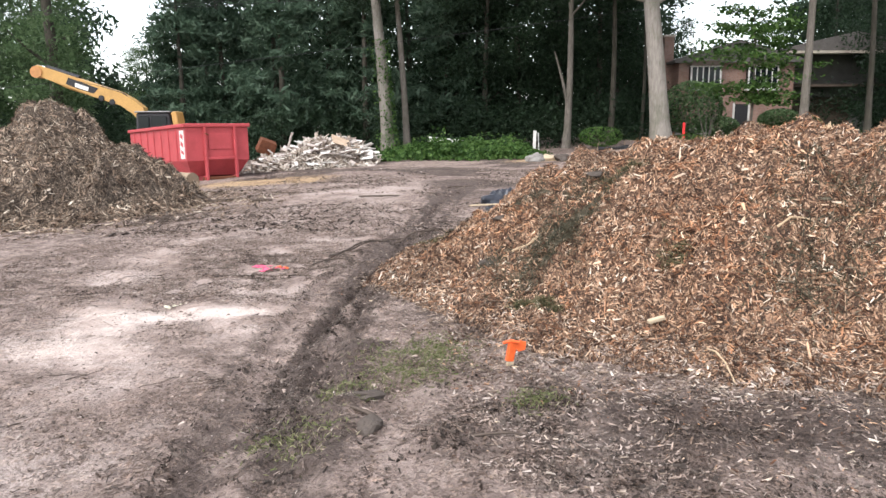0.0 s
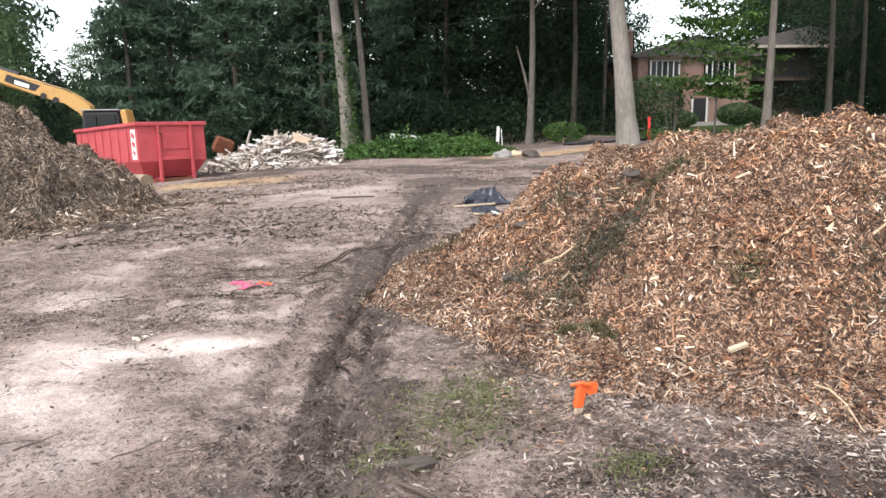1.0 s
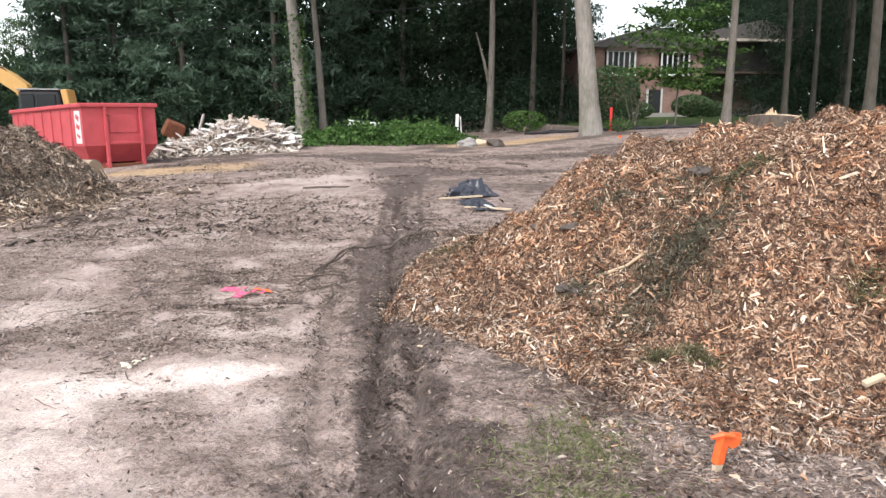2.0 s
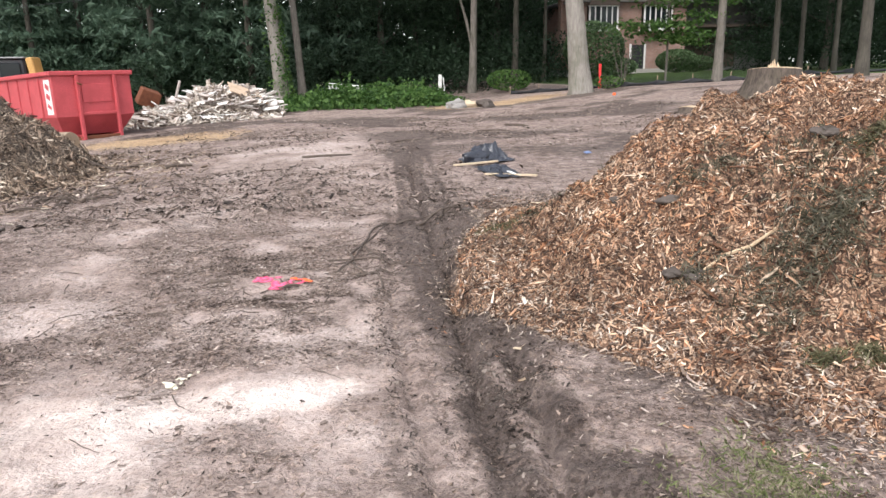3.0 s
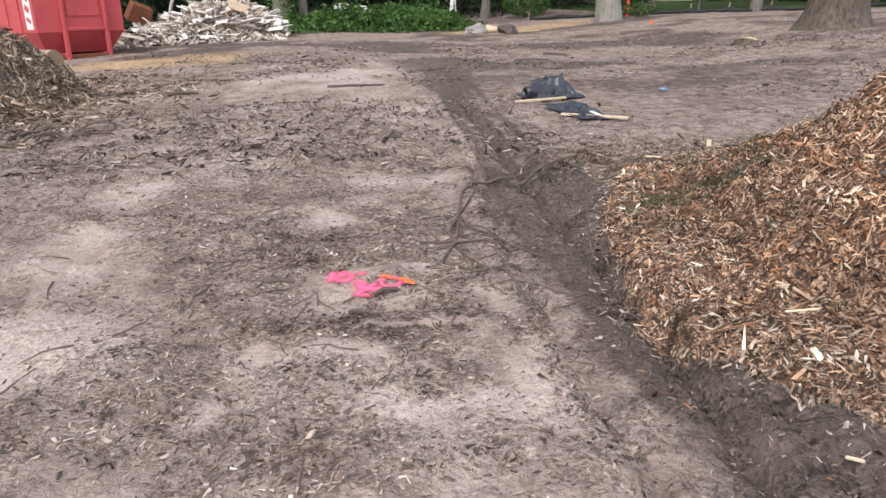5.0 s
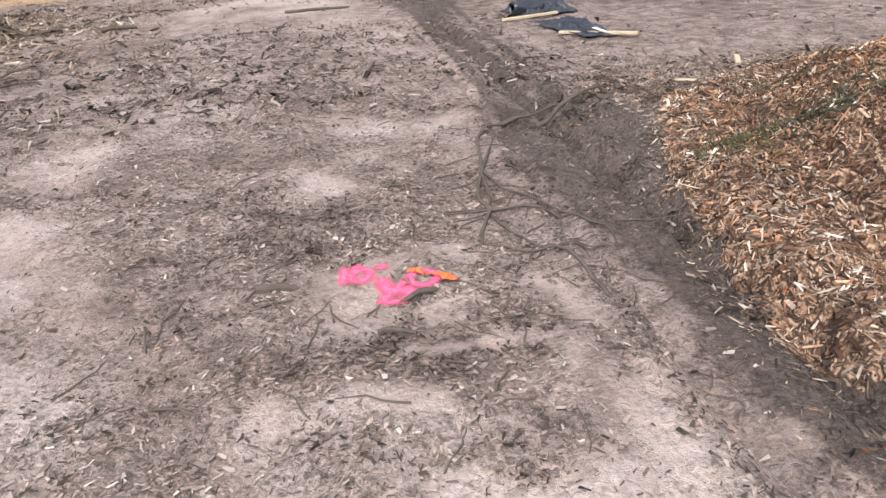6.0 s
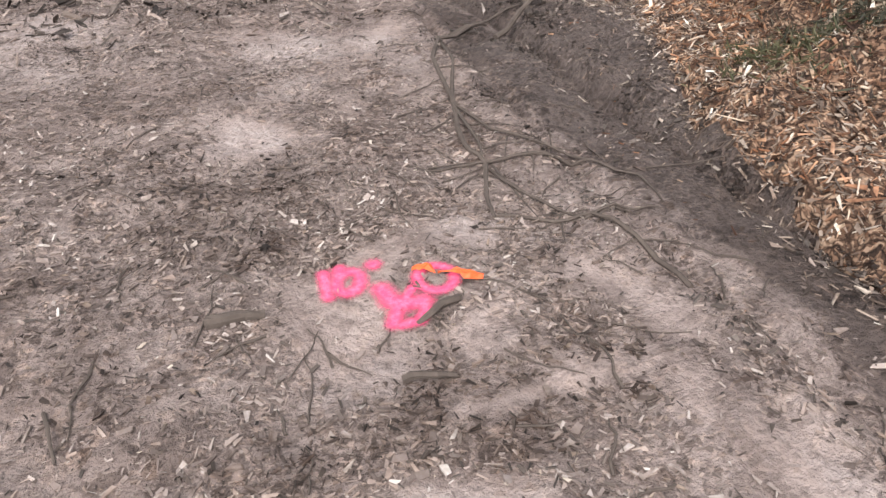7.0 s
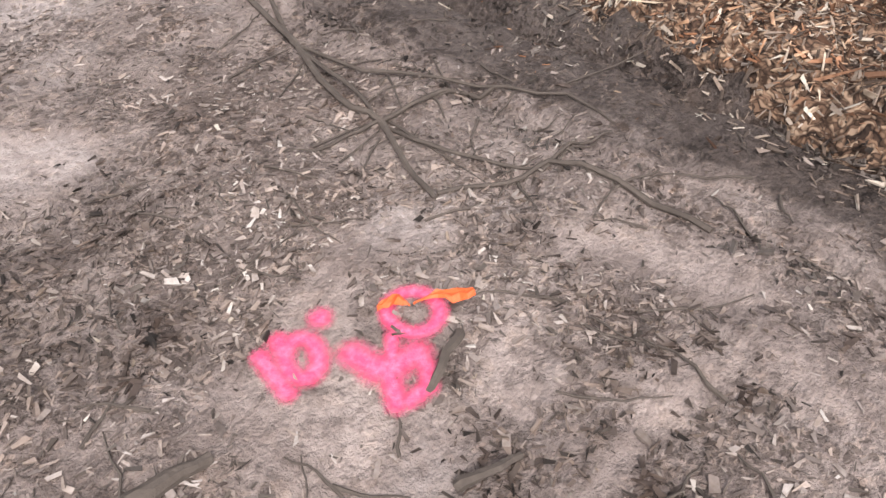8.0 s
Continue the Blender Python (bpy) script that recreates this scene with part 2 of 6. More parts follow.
# ---------- materials ----------
def material(name, rough=0.8, metal=0.0):
    m = bpy.data.materials.new(name)
    m.use_nodes = True
    b = m.node_tree.nodes["Principled BSDF"]
    b.inputs["Roughness"].default_value, b.inputs["Metallic"].default_value = rough, metal
    b.inputs["Specular IOR Level"].default_value = 0.25
    return m, m.node_tree.nodes, m.node_tree.links, b


def mix(nodes, links, fac, a, b, blend="MIX"):
    n = nodes.new("ShaderNodeMix")
    n.data_type, n.blend_type = "RGBA", blend
    for k, v in ((0, fac), (6, a), (7, b)):
        if isinstance(v, bpy.types.NodeSocket):
            links.new(v, n.inputs[k])
        elif k == 0:
            n.inputs[k].default_value = v
        else:
            n.inputs[k].default_value = (*v, 1)
    return n.outputs[2]


def calc(nodes, links, op, a, b, clamp=False):
    n = nodes.new("ShaderNodeMath")
    n.operation, n.use_clamp = op, clamp
    for k, v in ((0, a), (1, b)):
        if isinstance(v, bpy.types.NodeSocket):
            links.new(v, n.inputs[k])
        else:
            n.inputs[k].default_value = v
    return n.outputs[0]


def grain(nodes, links, scale, detail=4.0, rough=0.6, stretch=None, world_space=True):
    co = nodes.new("ShaderNodeNewGeometry").outputs["Position"] if world_space else nodes.new("ShaderNodeTexCoord").outputs["Object"]
    if stretch:
        mp = nodes.new("ShaderNodeMapping")
        mp.inputs["Scale"].default_value = stretch
        links.new(co, mp.inputs["Vector"])
        co = mp.outputs[0]
    n = nodes.new("ShaderNodeTexNoise")
    n.inputs["Scale"].default_value, n.inputs["Detail"].default_value, n.inputs["Roughness"].default_value = scale, detail, rough
    links.new(co, n.inputs["Vector"])
    return n.outputs["Fac"]


def band(nodes, links, value, lo, hi):
    n = nodes.new("ShaderNodeMapRange")
    n.inputs[1].default_value, n.inputs[2].default_value = lo, hi
    links.new(value, n.inputs[0])
    return n.outputs[0]


def bump(nodes, links, bsdf, height, strength=0.4, distance=0.02):
    n = nodes.new("ShaderNodeBump")
    n.inputs["Strength"].default_value, n.inputs["Distance"].default_value = strength, distance
    links.new(height, n.inputs["Height"])
    links.new(n.outputs[0], bsdf.inputs["Normal"])


def ramped(nodes, links, value, stops):
    n = nodes.new("ShaderNodeValToRGB")
    e = n.color_ramp.elements
    while len(e) < len(stops):
        e.new(0.5)
    for k, (p, c) in enumerate(stops):
        e[k].position, e[k].color = p, (*c, 1)
    links.new(value, n.inputs[0])
    return n.outputs[0]


def worn(name, base, dark, scale=6.0, rough=0.7, metal=0.0, fine=60.0, relief=0.2, lo=0.4, hi=0.75):
    """A plain surface with stains at one scale and grain at another."""
    m, n, l, b = material(name, rough, metal)
    c = mix(n, l, band(n, l, grain(n, l, scale, 5), lo, hi), base, dark)
    c = mix(n, l, band(n, l, grain(n, l, fine, 3), 0.35, 0.75), c, [v * 0.75 for v in base])
    l.new(c, b.inputs["Base Color"])
    bump(n, l, b, grain(n, l, fine, 4), relief, 0.01)
    return m


def chips_material(name, stops, fine=90.0, tint=(0.95, 0.92, 0.9)):
    m, n, l, b = material(name, 0.75)
    rnd = n.new("ShaderNodeNewGeometry").outputs["Random Per Island"]
    c = ramped(n, l, rnd, stops)
    c = mix(n, l, band(n, l, grain(n, l, 1.5, 5, 0.7), 0.48, 0.62), c, (0.45, 0.42, 0.4), "MULTIPLY")
    # dark clumps: bark-rich patches, and shade of small hollows put into the colour
    c = mix(n, l, band(n, l, grain(n, l, 6.5, 4, 0.65), 0.5, 0.62), c, (0.4, 0.36, 0.34), "MULTIPLY")
    c = mix(n, l, band(n, l, grain(n, l, 2.3, 3, 0.6), 0.45, 0.6), c, tint, "MULTIPLY")
    c = mix(n, l, band(n, l, grain(n, l, fine, 3), 0.3, 0.8), c, (0.7, 0.66, 0.6), "MULTIPLY")
    l.new(c, b.inputs["Base Color"])
    return m


def leaves_material(name, stops, through=0.35):
    m, n, l, b = material(name, 0.55)
    geo = n.new("ShaderNodeNewGeometry")
    c = ramped(n, l, geo.outputs["Random Per Island"], stops)
    c = mix(n, l, band(n, l, grain(n, l, 0.35, 3), 0.35, 0.7), c, (0.6, 0.65, 0.6), "MULTIPLY")
    l.new(c, b.inputs["Base Color"])
    t = n.new("ShaderNodeBsdfTranslucent")
    l.new(c, t.inputs["Color"])
    ms = n.new("ShaderNodeMixShader")
    ms.inputs[0].default_value = through
    l.new(b.outputs[0], ms.inputs[1])
    l.new(t.outputs[0], ms.inputs[2])
    l.new(ms.outputs[0], n["Material Output"].inputs["Surface"])
    return m


def ground_material():
    m, n, l, b = material("bare_soil", 0.9)

    def attr(name):
        a = n.new("ShaderNodeAttribute")
        a.attribute_name = name
        return a.outputs["Fac"]

    rough_part = calc(n, l, "SUBTRACT", 1.0, calc(n, l, "MULTIPLY", attr("dust"), 0.7))
    broad, mid, fine = grain(n, l, 0.9, 5, 0.65), grain(n, l, 5.0, 6, 0.7), grain(n, l, 34.0, 5, 0.7)
    soil = mix(n, l, band(n, l, mid, 0.4, 0.6), (0.37, 0.305, 0.27), (0.21, 0.168, 0.147))
    soil = mix(n, l, band(n, l, fine, 0.54, 0.76), soil, (0.1, 0.08, 0.07))
    # dry, trodden crust
    edge = calc(n, l, "ADD", attr("pale"), calc(n, l, "MULTIPLY", calc(n, l, "SUBTRACT", mid, 0.5), 1.3))
    crust = mix(n, l, band(n, l, fine, 0.35, 0.7), (0.475, 0.41, 0.375), (0.33, 0.278, 0.25))
    soil = mix(n, l, band(n, l, edge, 0.4, 0.75), soil, crust)
    edge = calc(n, l, "ADD", attr("chalk"), calc(n, l, "MULTIPLY", calc(n, l, "SUBTRACT", mid, 0.5), 0.9))
    soil = mix(n, l, band(n, l, edge, 0.42, 0.8), soil, (0.585, 0.515, 0.47))
    # damp earth
    edge = calc(n, l, "ADD", attr("damp"), calc(n, l, "MULTIPLY", calc(n, l, "SUBTRACT", mid, 0.5), 1.0))
    wet = mix(n, l, band(n, l, fine, 0.35, 0.7), (0.115, 0.092, 0.08), (0.05, 0.04, 0.035))
    soil = mix(n, l, calc(n, l, "MULTIPLY", band(n, l, edge, 0.35, 0.8), 0.82), soil, wet)
    edge = calc(n, l, "ADD", attr("straw"), calc(n, l, "MULTIPLY", calc(n, l, "SUBTRACT", mid, 0.5), 2.2))
    soil = mix(n, l, band(n, l, edge, 0.4, 0.7), soil, mix(n, l, fine, (0.52, 0.39, 0.24), (0.32, 0.23, 0.14)))
    edge = calc(n, l, "ADD", attr("lawn"), calc(n, l, "MULTIPLY", calc(n, l, "SUBTRACT", mid, 0.5), 0.6))
    soil = mix(n, l, band(n, l, edge, 0.45, 0.65), soil, mix(n, l, fine, (0.07, 0.12, 0.03), (0.035, 0.065, 0.016)))
    soil = mix(n, l, band(n, l, broad, 0.45, 0.65), soil, (0.74, 0.71, 0.69), "MULTIPLY")
    # flecks of bark and leaf trodden into the surface
    for scale, share, dark, light in ((75.0, 0.38, (0.4, 0.38, 0.365), (1.45, 1.39, 1.31)), (30.0, 0.26, (0.46, 0.435, 0.42), (1.32, 1.27, 1.2))):
        warp = n.new("ShaderNodeTexNoise")
        warp.inputs["Scale"].default_value = scale * 0.6
        vor = n.new("ShaderNodeTexVoronoi")
        vor.inputs["Scale"].default_value = scale
        pos = n.new("ShaderNodeNewGeometry").outputs["Position"]
        l.new(pos, warp.inputs["Vector"])
        vm = n.new("ShaderNodeVectorMath")
        vm.operation = "MULTIPLY_ADD"
        l.new(warp.outputs["Color"], vm.inputs[0])
        vm.inputs[1].default_value = (2.2 / scale,) * 3
        l.new(pos, vm.inputs[2])
        l.new(vm.outputs[0], vor.inputs["Vector"])
        sep = n.new("ShaderNodeSeparateColor")
        l.new(vor.outputs["Color"], sep.inputs[0])
        where = calc(n, l, "MULTIPLY", band(n, l, grain(n, l, 3.1 + scale * 0.02, 5, 0.7), 0.4, 0.62), calc(n, l, "MULTIPLY", rough_part, 0.9))
        soil = mix(n, l, calc(n, l, "MULTIPLY", calc(n, l, "LESS_THAN", sep.outputs[0], share), where), soil, dark, "MULTIPLY")
        soil = mix(n, l, calc(n, l, "MULTIPLY", calc(n, l, "GREATER_THAN", sep.outputs[1], 0.86), where), soil, light, "MULTIPLY")
    soil = mix(n, l, 1.0, soil, (1.2, 1.14, 1.135), "MULTIPLY")
    l.new(soil, b.inputs["Base Color"])
    h = calc(n, l, "ADD", calc(n, l, "MULTIPLY", mid, 0.8), calc(n, l, "MULTIPLY", fine, calc(n, l, "MULTIPLY", rough_part, 0.6)))
    bump(n, l, b, h, 1.0, 0.075)
    return m


def brick_material(name, a, c2, scale=1.0):
    m, n, l, b = material(name, 0.85)
    t = n.new("ShaderNodeTexBrick")
    co = n.new("ShaderNodeTexCoord").outputs["Object"]
    mp = n.new("ShaderNodeMapping")
    mp.inputs["Rotation"].default_value = (radians(90), 0, 0)
    l.new(co, mp.inputs[0])
    l.new(mp.outputs[0], t.inputs["Vector"])
    t.inputs["Color1"].default_value, t.inputs["Color2"].default_value, t.inputs["Mortar"].default_value = (*a, 1), (*c2, 1), (0.3, 0.27, 0.24, 1)
    t.inputs["Scale"].default_value = scale
    t.inputs["Brick Width"].default_value, t.inputs["Row Height"].default_value, t.inputs["Mortar Size"].default_value = 0.21, 0.075, 0.006
    c = mix(n, l, band(n, l, grain(n, l, 1.2, 4), 0.4, 0.7), t.outputs["Color"], (0.7, 0.68, 0.66), "MULTIPLY")
    l.new(c, b.inputs["Base Color"])
    bump(n, l, b, t.outputs["Fac"], 0.3, 0.01)
    return m


def bark_material(name, base, dark, fissure=14.0):
    m, n, l, b = material(name, 0.9)
    ridges = grain(n, l, fissure, 6, 0.7, (1, 1, 0.16))
    c = mix(n, l, band(n, l, ridges, 0.3, 0.62), dark, base)
    c = mix(n, l, band(n, l, grain(n, l, 1.1, 4), 0.45, 0.75), c, (0.62, 0.66, 0.58), "MULTIPLY")
    l.new(c, b.inputs["Base Color"])
    bump(n, l, b, ridges, 0.45, 0.03)
    return m


def shredded(name, stops, scale=42.0):
    """Tangled small shreds of wood, cell by cell."""
    m, n, l, b = material(name, 0.85)
    pos = n.new("ShaderNodeNewGeometry").outputs["Position"]
    warp = n.new("ShaderNodeTexNoise")
    warp.inputs["Scale"].default_value = 14.0
    l.new(pos, warp.inputs["Vector"])
    vm = n.new("ShaderNodeVectorMath")
    vm.operation = "MULTIPLY_ADD"
    l.new(warp.outputs["Color"], vm.inputs[0])
    vm.inputs[1].default_value = (0.16, 0.16, 0.16)
    l.new(pos, vm.inputs[2])
    mp = n.new("ShaderNodeMapping")
    mp.inputs["Scale"].default_value = (1.0, 0.35, 0.8)
    l.new(vm.outputs[0], mp.inputs["Vector"])
    vor = n.new("ShaderNodeTexVoronoi")
    vor.inputs["Scale"].default_value = scale
    l.new(mp.outputs[0], vor.inputs["Vector"])
    sep = n.new("ShaderNodeSeparateColor")
    l.new(vor.outputs["Color"], sep.inputs[0])
    c = ramped(n, l, sep.outputs[0], stops)
    # cells darken towards their rims: shade between the shreds, painted into the colour
    c = mix(n, l, band(n, l, vor.outputs["Distance"], 0.3, 0.7), c, (0.25, 0.23, 0.22), "MULTIPLY")
    l.new(c, b.inputs["Base Color"])
    bump(n, l, b, sep.outputs[1], 0.9, 0.03)
    return m


SOIL = ground_material()
EARTH = chips_material("damp_earth_crumbs", [(0.0, (0.045, 0.036, 0.032)), (0.5, (0.11, 0.09, 0.079)), (0.85, (0.2, 0.165, 0.146)), (1.0, (0.32, 0.27, 0.24))])
DARKBARK = chips_material("dark_bark_crumbs", [(0.0, (0.05, 0.04, 0.035)), (0.4, (0.1, 0.08, 0.069)), (0.8, (0.16, 0.128, 0.11)), (1.0, (0.23, 0.185, 0.16))])
FRESH = chips_material("fresh_wood_chips", [(0.0, (0.05, 0.029, 0.02)), (0.3, (0.18, 0.094, 0.056)), (0.5, (0.45, 0.245, 0.15)), (0.7, (0.67, 0.44, 0.295)), (0.87, (0.85, 0.68, 0.52)), (1.0, (0.95, 0.88, 0.78))], tint=(1.0, 0.84, 0.72))
TRODDEN = chips_material("trodden_wood_chips", [(0.0, (0.085, 0.066, 0.056)), (0.3, (0.2, 0.15, 0.12)), (0.55, (0.33, 0.25, 0.2)), (0.78, (0.5, 0.4, 0.325)), (0.93, (0.66, 0.57, 0.48)), (1.0, (0.78, 0.72, 0.65))])
GREYED = chips_material("weathered_wood_chips", [(0.0, (0.126, 0.098, 0.087)), (0.3, (0.252, 0.2, 0.178)), (0.5, (0.345, 0.28, 0.252)), (0.7, (0.43, 0.335, 0.285)), (0.94, (0.55, 0.47, 0.43)), (1.0, (0.7, 0.625, 0.57))])
MULCH = chips_material("brown_mulch_chips", [(0.0, (0.06, 0.046, 0.037)), (0.3, (0.18, 0.135, 0.105)), (0.55, (0.36, 0.275, 0.21)), (0.78, (0.5, 0.375, 0.285)), (0.92, (0.66, 0.56, 0.45)), (1.0, (0.84, 0.76, 0.65))])
CORE = shredded("chip_heap_core", [(0.0, (0.045, 0.027, 0.019)), (0.3, (0.12, 0.068, 0.044)), (0.65, (0.28, 0.165, 0.105)), (1.0, (0.48, 0.33, 0.225))], 68.0)
CORE2 = shredded("mulch_heap_core", [(0.0, (0.06, 0.046, 0.036)), (0.4, (0.15, 0.115, 0.088)), (0.8, (0.28, 0.215, 0.165)), (1.0, (0.42, 0.34, 0.265))], 46.0)
BARK = bark_material("grey_bark", (0.17, 0.15, 0.13), (0.085, 0.074, 0.064))
BARK_PALE = bark_material("pale_bark", (0.27, 0.243, 0.215), (0.15, 0.134, 0.118))
BARK_DARK = bark_material("dark_bark", (0.085, 0.075, 0.06), (0.04, 0.035, 0.03))
LEAF = leaves_material("broad_leaves", [(0.0, (0.06, 0.105, 0.045)), (0.5, (0.11, 0.175, 0.08)), (0.85, (0.16, 0.235, 0.11)), (1.0, (0.22, 0.29, 0.16))], 0.5)
LEAF_LIGHT = leaves_material("young_leaves", [(0.0, (0.035, 0.08, 0.02)), (0.5, (0.078, 0.155, 0.038)), (1.0, (0.16, 0.26, 0.075))], 0.45)
# darkened copy of the broad leaves: the wood's shade is put into the colour
LEAF_SHADED = leaves_material("leaves_coloured_as_shaded", [(0.0, (0.024, 0.044, 0.024)), (0.5, (0.031, 0.056, 0.03)), (0.85, (0.039, 0.068, 0.036)), (1.0, (0.052, 0.086, 0.046))], 0.5)
NEEDLE = leaves_material("conifer_needles", [(0.0, (0.065, 0.108, 0.072)), (0.6, (0.105, 0.165, 0.112)), (1.0, (0.16, 0.225, 0.155))], 0.5)

# ---------- ground ----------
def spread(lo, hi, step, outer, reach, growth=1.09):
    """Even steps from lo to hi, then ever wider ones out to the horizon."""
    mid = np.arange(lo, hi + step / 2, step)
    out, s, p = [], step, 0.0
    while p < outer:
        s = min(s * growth, 0.55) if p < reach else s * 1.15
        p += s
        out.append(p)
    out = np.array(out)
    return np.concatenate([lo - out[::-1], mid, hi + out])


ground_mesh, gx, gy = sheet("ground", spread(-4.2, 0.4, 0.03, 900, 22), spread(3.0, 11.0, 0.032, 900, 34), ground_z, SOIL)
off = gx - rut_line(gy)
lane = np.exp(-((gx + 2.5 - 0.05 * (gy - 8)) / 1.6) ** 4) * (1 - ramp(gy, 19, 28)) * ramp(gy, 0.5, 3.0)


# trodden dusty places, free of litter: middle, half-widths, strength
DUST = [(-2.56, 7.21, 0.15, 0.2, 0.8), (-2.2, 7.2, 0.16, 0.17, 0.9), (-1.37, 7.8, 0.1, 0.22, 0.8), (-1.46, 7.33, 0.12, 0.3, 0.8), (-1.43, 6.9, 0.15, 0.25, 0.8), (-2.15, 9.17, 0.14, 0.14, 0.8), (-1.2, 10.27, 0.12, 0.3, 0.8),
        (-3.19, 7.66, 0.1, 0.07, 1.0), (-2.6, 13.2, 0.3, 0.5, 0.8), (-3.15, 8.24, 0.15, 0.17, 0.7), (-1.5, 11.7, 0.3, 0.5, 0.8), (-3.55, 10.2, 0.25, 0.5, 0.7), (-0.6, 11.7, 0.22, 0.8, 0.8), (-1.8, 6.72, 0.26, 0.14, 0.7),
        (-1.9, 6.0, 0.55, 0.24, 1.1), (-3.1, 6.25, 0.35, 0.35, 0.9), (-3.65, 8.8, 0.35, 0.5, 0.8), (-2.7, 5.7, 0.5, 0.4, 1.0), (-2.6, 4.9, 0.6, 0.45, 0.9), (-2.1, 4.2, 0.4, 0.4, 0.6), (-2.53, 12.1, 0.5, 0.4, 0.6), (-0.4, 19.5, 1.2, 1.8, 0.7),
        (-3.55, 7.6, 0.3, 0.3, 0.7), (-2.95, 11.2, 0.3, 0.4, 0.6), (-1.75, 10.5, 0.2, 0.3, 0.6), (-1.63, 5.4, 0.3, 0.5, 0.6), (-4.2, 17.5, 3.5, 1.4, 0.5), (-1.0, 14.5, 0.6, 1.2, 0.6), (-3.9, 12.2, 0.5, 0.6, 0.5)]


def dusty(x, y):
    """How far a place is worn down to smooth dust, 0 to 1."""
    wx, wy = x + 0.34 * fbm(x, y, 0.4, 3, 171), y + 0.4 * fbm(x, y, 0.45, 3, 173)
    v = 0.0
    for cx, cy, rx, ry, k in DUST:
        v = np.maximum(v, k * np.exp(-(((wx - cx) / rx) ** 2 + ((wy - cy) / ry) ** 2) ** 1.5 * 0.6))
    # where something was dragged from the paint mark
    u = np.clip(((wx + 1.86) * 0.42 + (wy - 7.74) * -0.26) / 0.244, 0, 1)
    v = np.maximum(v, 0.9 * np.exp(-((wx + 1.86 - 0.42 * u) ** 2 + (wy - 7.74 + 0.26 * u) ** 2) / 0.0045))
    return np.maximum(v, 0.9 * np.exp(-((wx + 2.02) / 0.36) ** 4 - ((wy - 8.12) / 0.2) ** 4))


dust = dusty(gx, gy)
brown = np.exp(-((gx + 2.0) / 0.42) ** 4 - ((gy - 8.1) / 0.3) ** 4)
pale = lane * (0.42 + 1.0 * fbm(gx, gy * 0.9, 0.75, 3, 71)) + 0.34 * dust * (1 - 0.9 * brown)
pale = pale * (1 - 0.65 * np.exp(-((gx + 2.2) / 0.8) ** 2 - ((gy - 8.15) / 0.7) ** 2))
chalk = sum(k * np.exp(-((gx - cx) / rx) ** 2 - ((gy - cy) / ry) ** 2) for cx, cy, rx, ry, k in ((-2.0, 5.92, 0.75, 0.3, 0.5), (-2.95, 6.0, 0.7, 0.4, 0.62), (-2.8, 5.1, 0.9, 0.6, 0.66), (-2.2, 4.4, 0.6, 0.5, 0.25), (-3.19, 7.66, 0.1, 0.06, 0.6), (-1.7, 5.95, 0.3, 0.2, 0.4), (-1.2, 10.27, 0.1, 0.2, 0.4), (-2.65, 13.2, 0.2, 0.3, 0.35), (-1.5, 11.7, 0.2, 0.3, 0.35)))
damp = 1.35 * np.exp(-((off - 0.11) / (0.45 + 0.1 * (1 - ramp(gy, 4.0, 7.0)))) ** 4) * (1 - ramp(gy, 12, 24)) * (0.8 + 0.5 * fbm(gx, gy * 0.5, 0.7, 2, 74))
damp = damp * (0.72 + 1.1 * vnoise(off * 10, gy * 0.4, 79)) + 0.4 * np.exp(-((gx + 0.8) / 0.3) ** 2 - ((gy - 8.9) / 0.9) ** 2)
damp = damp + 0.5 * np.exp(-((off - deep_rut(gy)) / 0.06) ** 2) * (1 - ramp(gy, 10, 13)) * ramp(gy, 4.5, 6.0) + 0.6 * np.exp(-((off - 0.38) / 0.22) ** 2) * ramp(fbm(gx, gy, 0.4, 3, 75), -0.2, 0.2) * (1 - ramp(gy, 9, 11))
damp = damp - 0.5 * np.exp(-((off - 0.02) / 0.07) ** 2) * np.exp(-((gy - 6.2) / 0.9) ** 2)
foot_gap = pile_edge(gx, gy)
damp = damp + 0.62 * ramp(foot_gap, -1.5, -0.5) * ramp(gx, -0.7, 0.0) * (0.6 + 1.1 * (fbm(gx, gy, 0.5, 3, 78) + 0.2)) * (1 - ramp(gy, 10, 12))
damp = damp + 0.7 * np.exp(-((gx - 1.2) / 1.4) ** 4 - ((gy - 3.3) / 0.75) ** 2) + 0.35 * np.exp(-((gx - 2.0) / 2.2) ** 2 - ((gy - 12.5) / 1.8) ** 2) * (0.6 + 1.3 * fbm(gx, gy, 0.9, 3, 76)) + 0.45 * np.exp(-((gx + 5.5) / 1.6) ** 2 - ((gy - 11.0) / 2.4) ** 2)
damp = damp + 0.9 * ramp(gy, 13, 21) * (1 - ramp(gy, 34, 40)) * (1 - 0.75 * lane) * ramp(fbm(gx * 0.6, gy, 1.8, 4, 77), -0.22, 0.25) + 0.55 * np.exp(-((gx - 4.5) / 4.0) ** 2 - ((gy - 15.5) / 2.8) ** 2)
damp = damp + 0.42 * dust * np.exp(-((gx + 1.9) / 0.62) ** 4 - ((gy - 8.0) / 0.5) ** 4)
woods = ramp(gy - 0.1 * gx, 37, 41) * (1 - ramp(gx, 12, 14))
damp = damp + 0.7 * woods
straw = np.exp(-((gx + 5.9) / 2.6) ** 4 - ((gy - 24.4 - 0.1 * gx) / 1.9) ** 2) + np.exp(-((gx - 6.8) / 4.0) ** 4 - ((gy - 33.6 - 0.6 * (gx - 5)) / 1.8) ** 2)
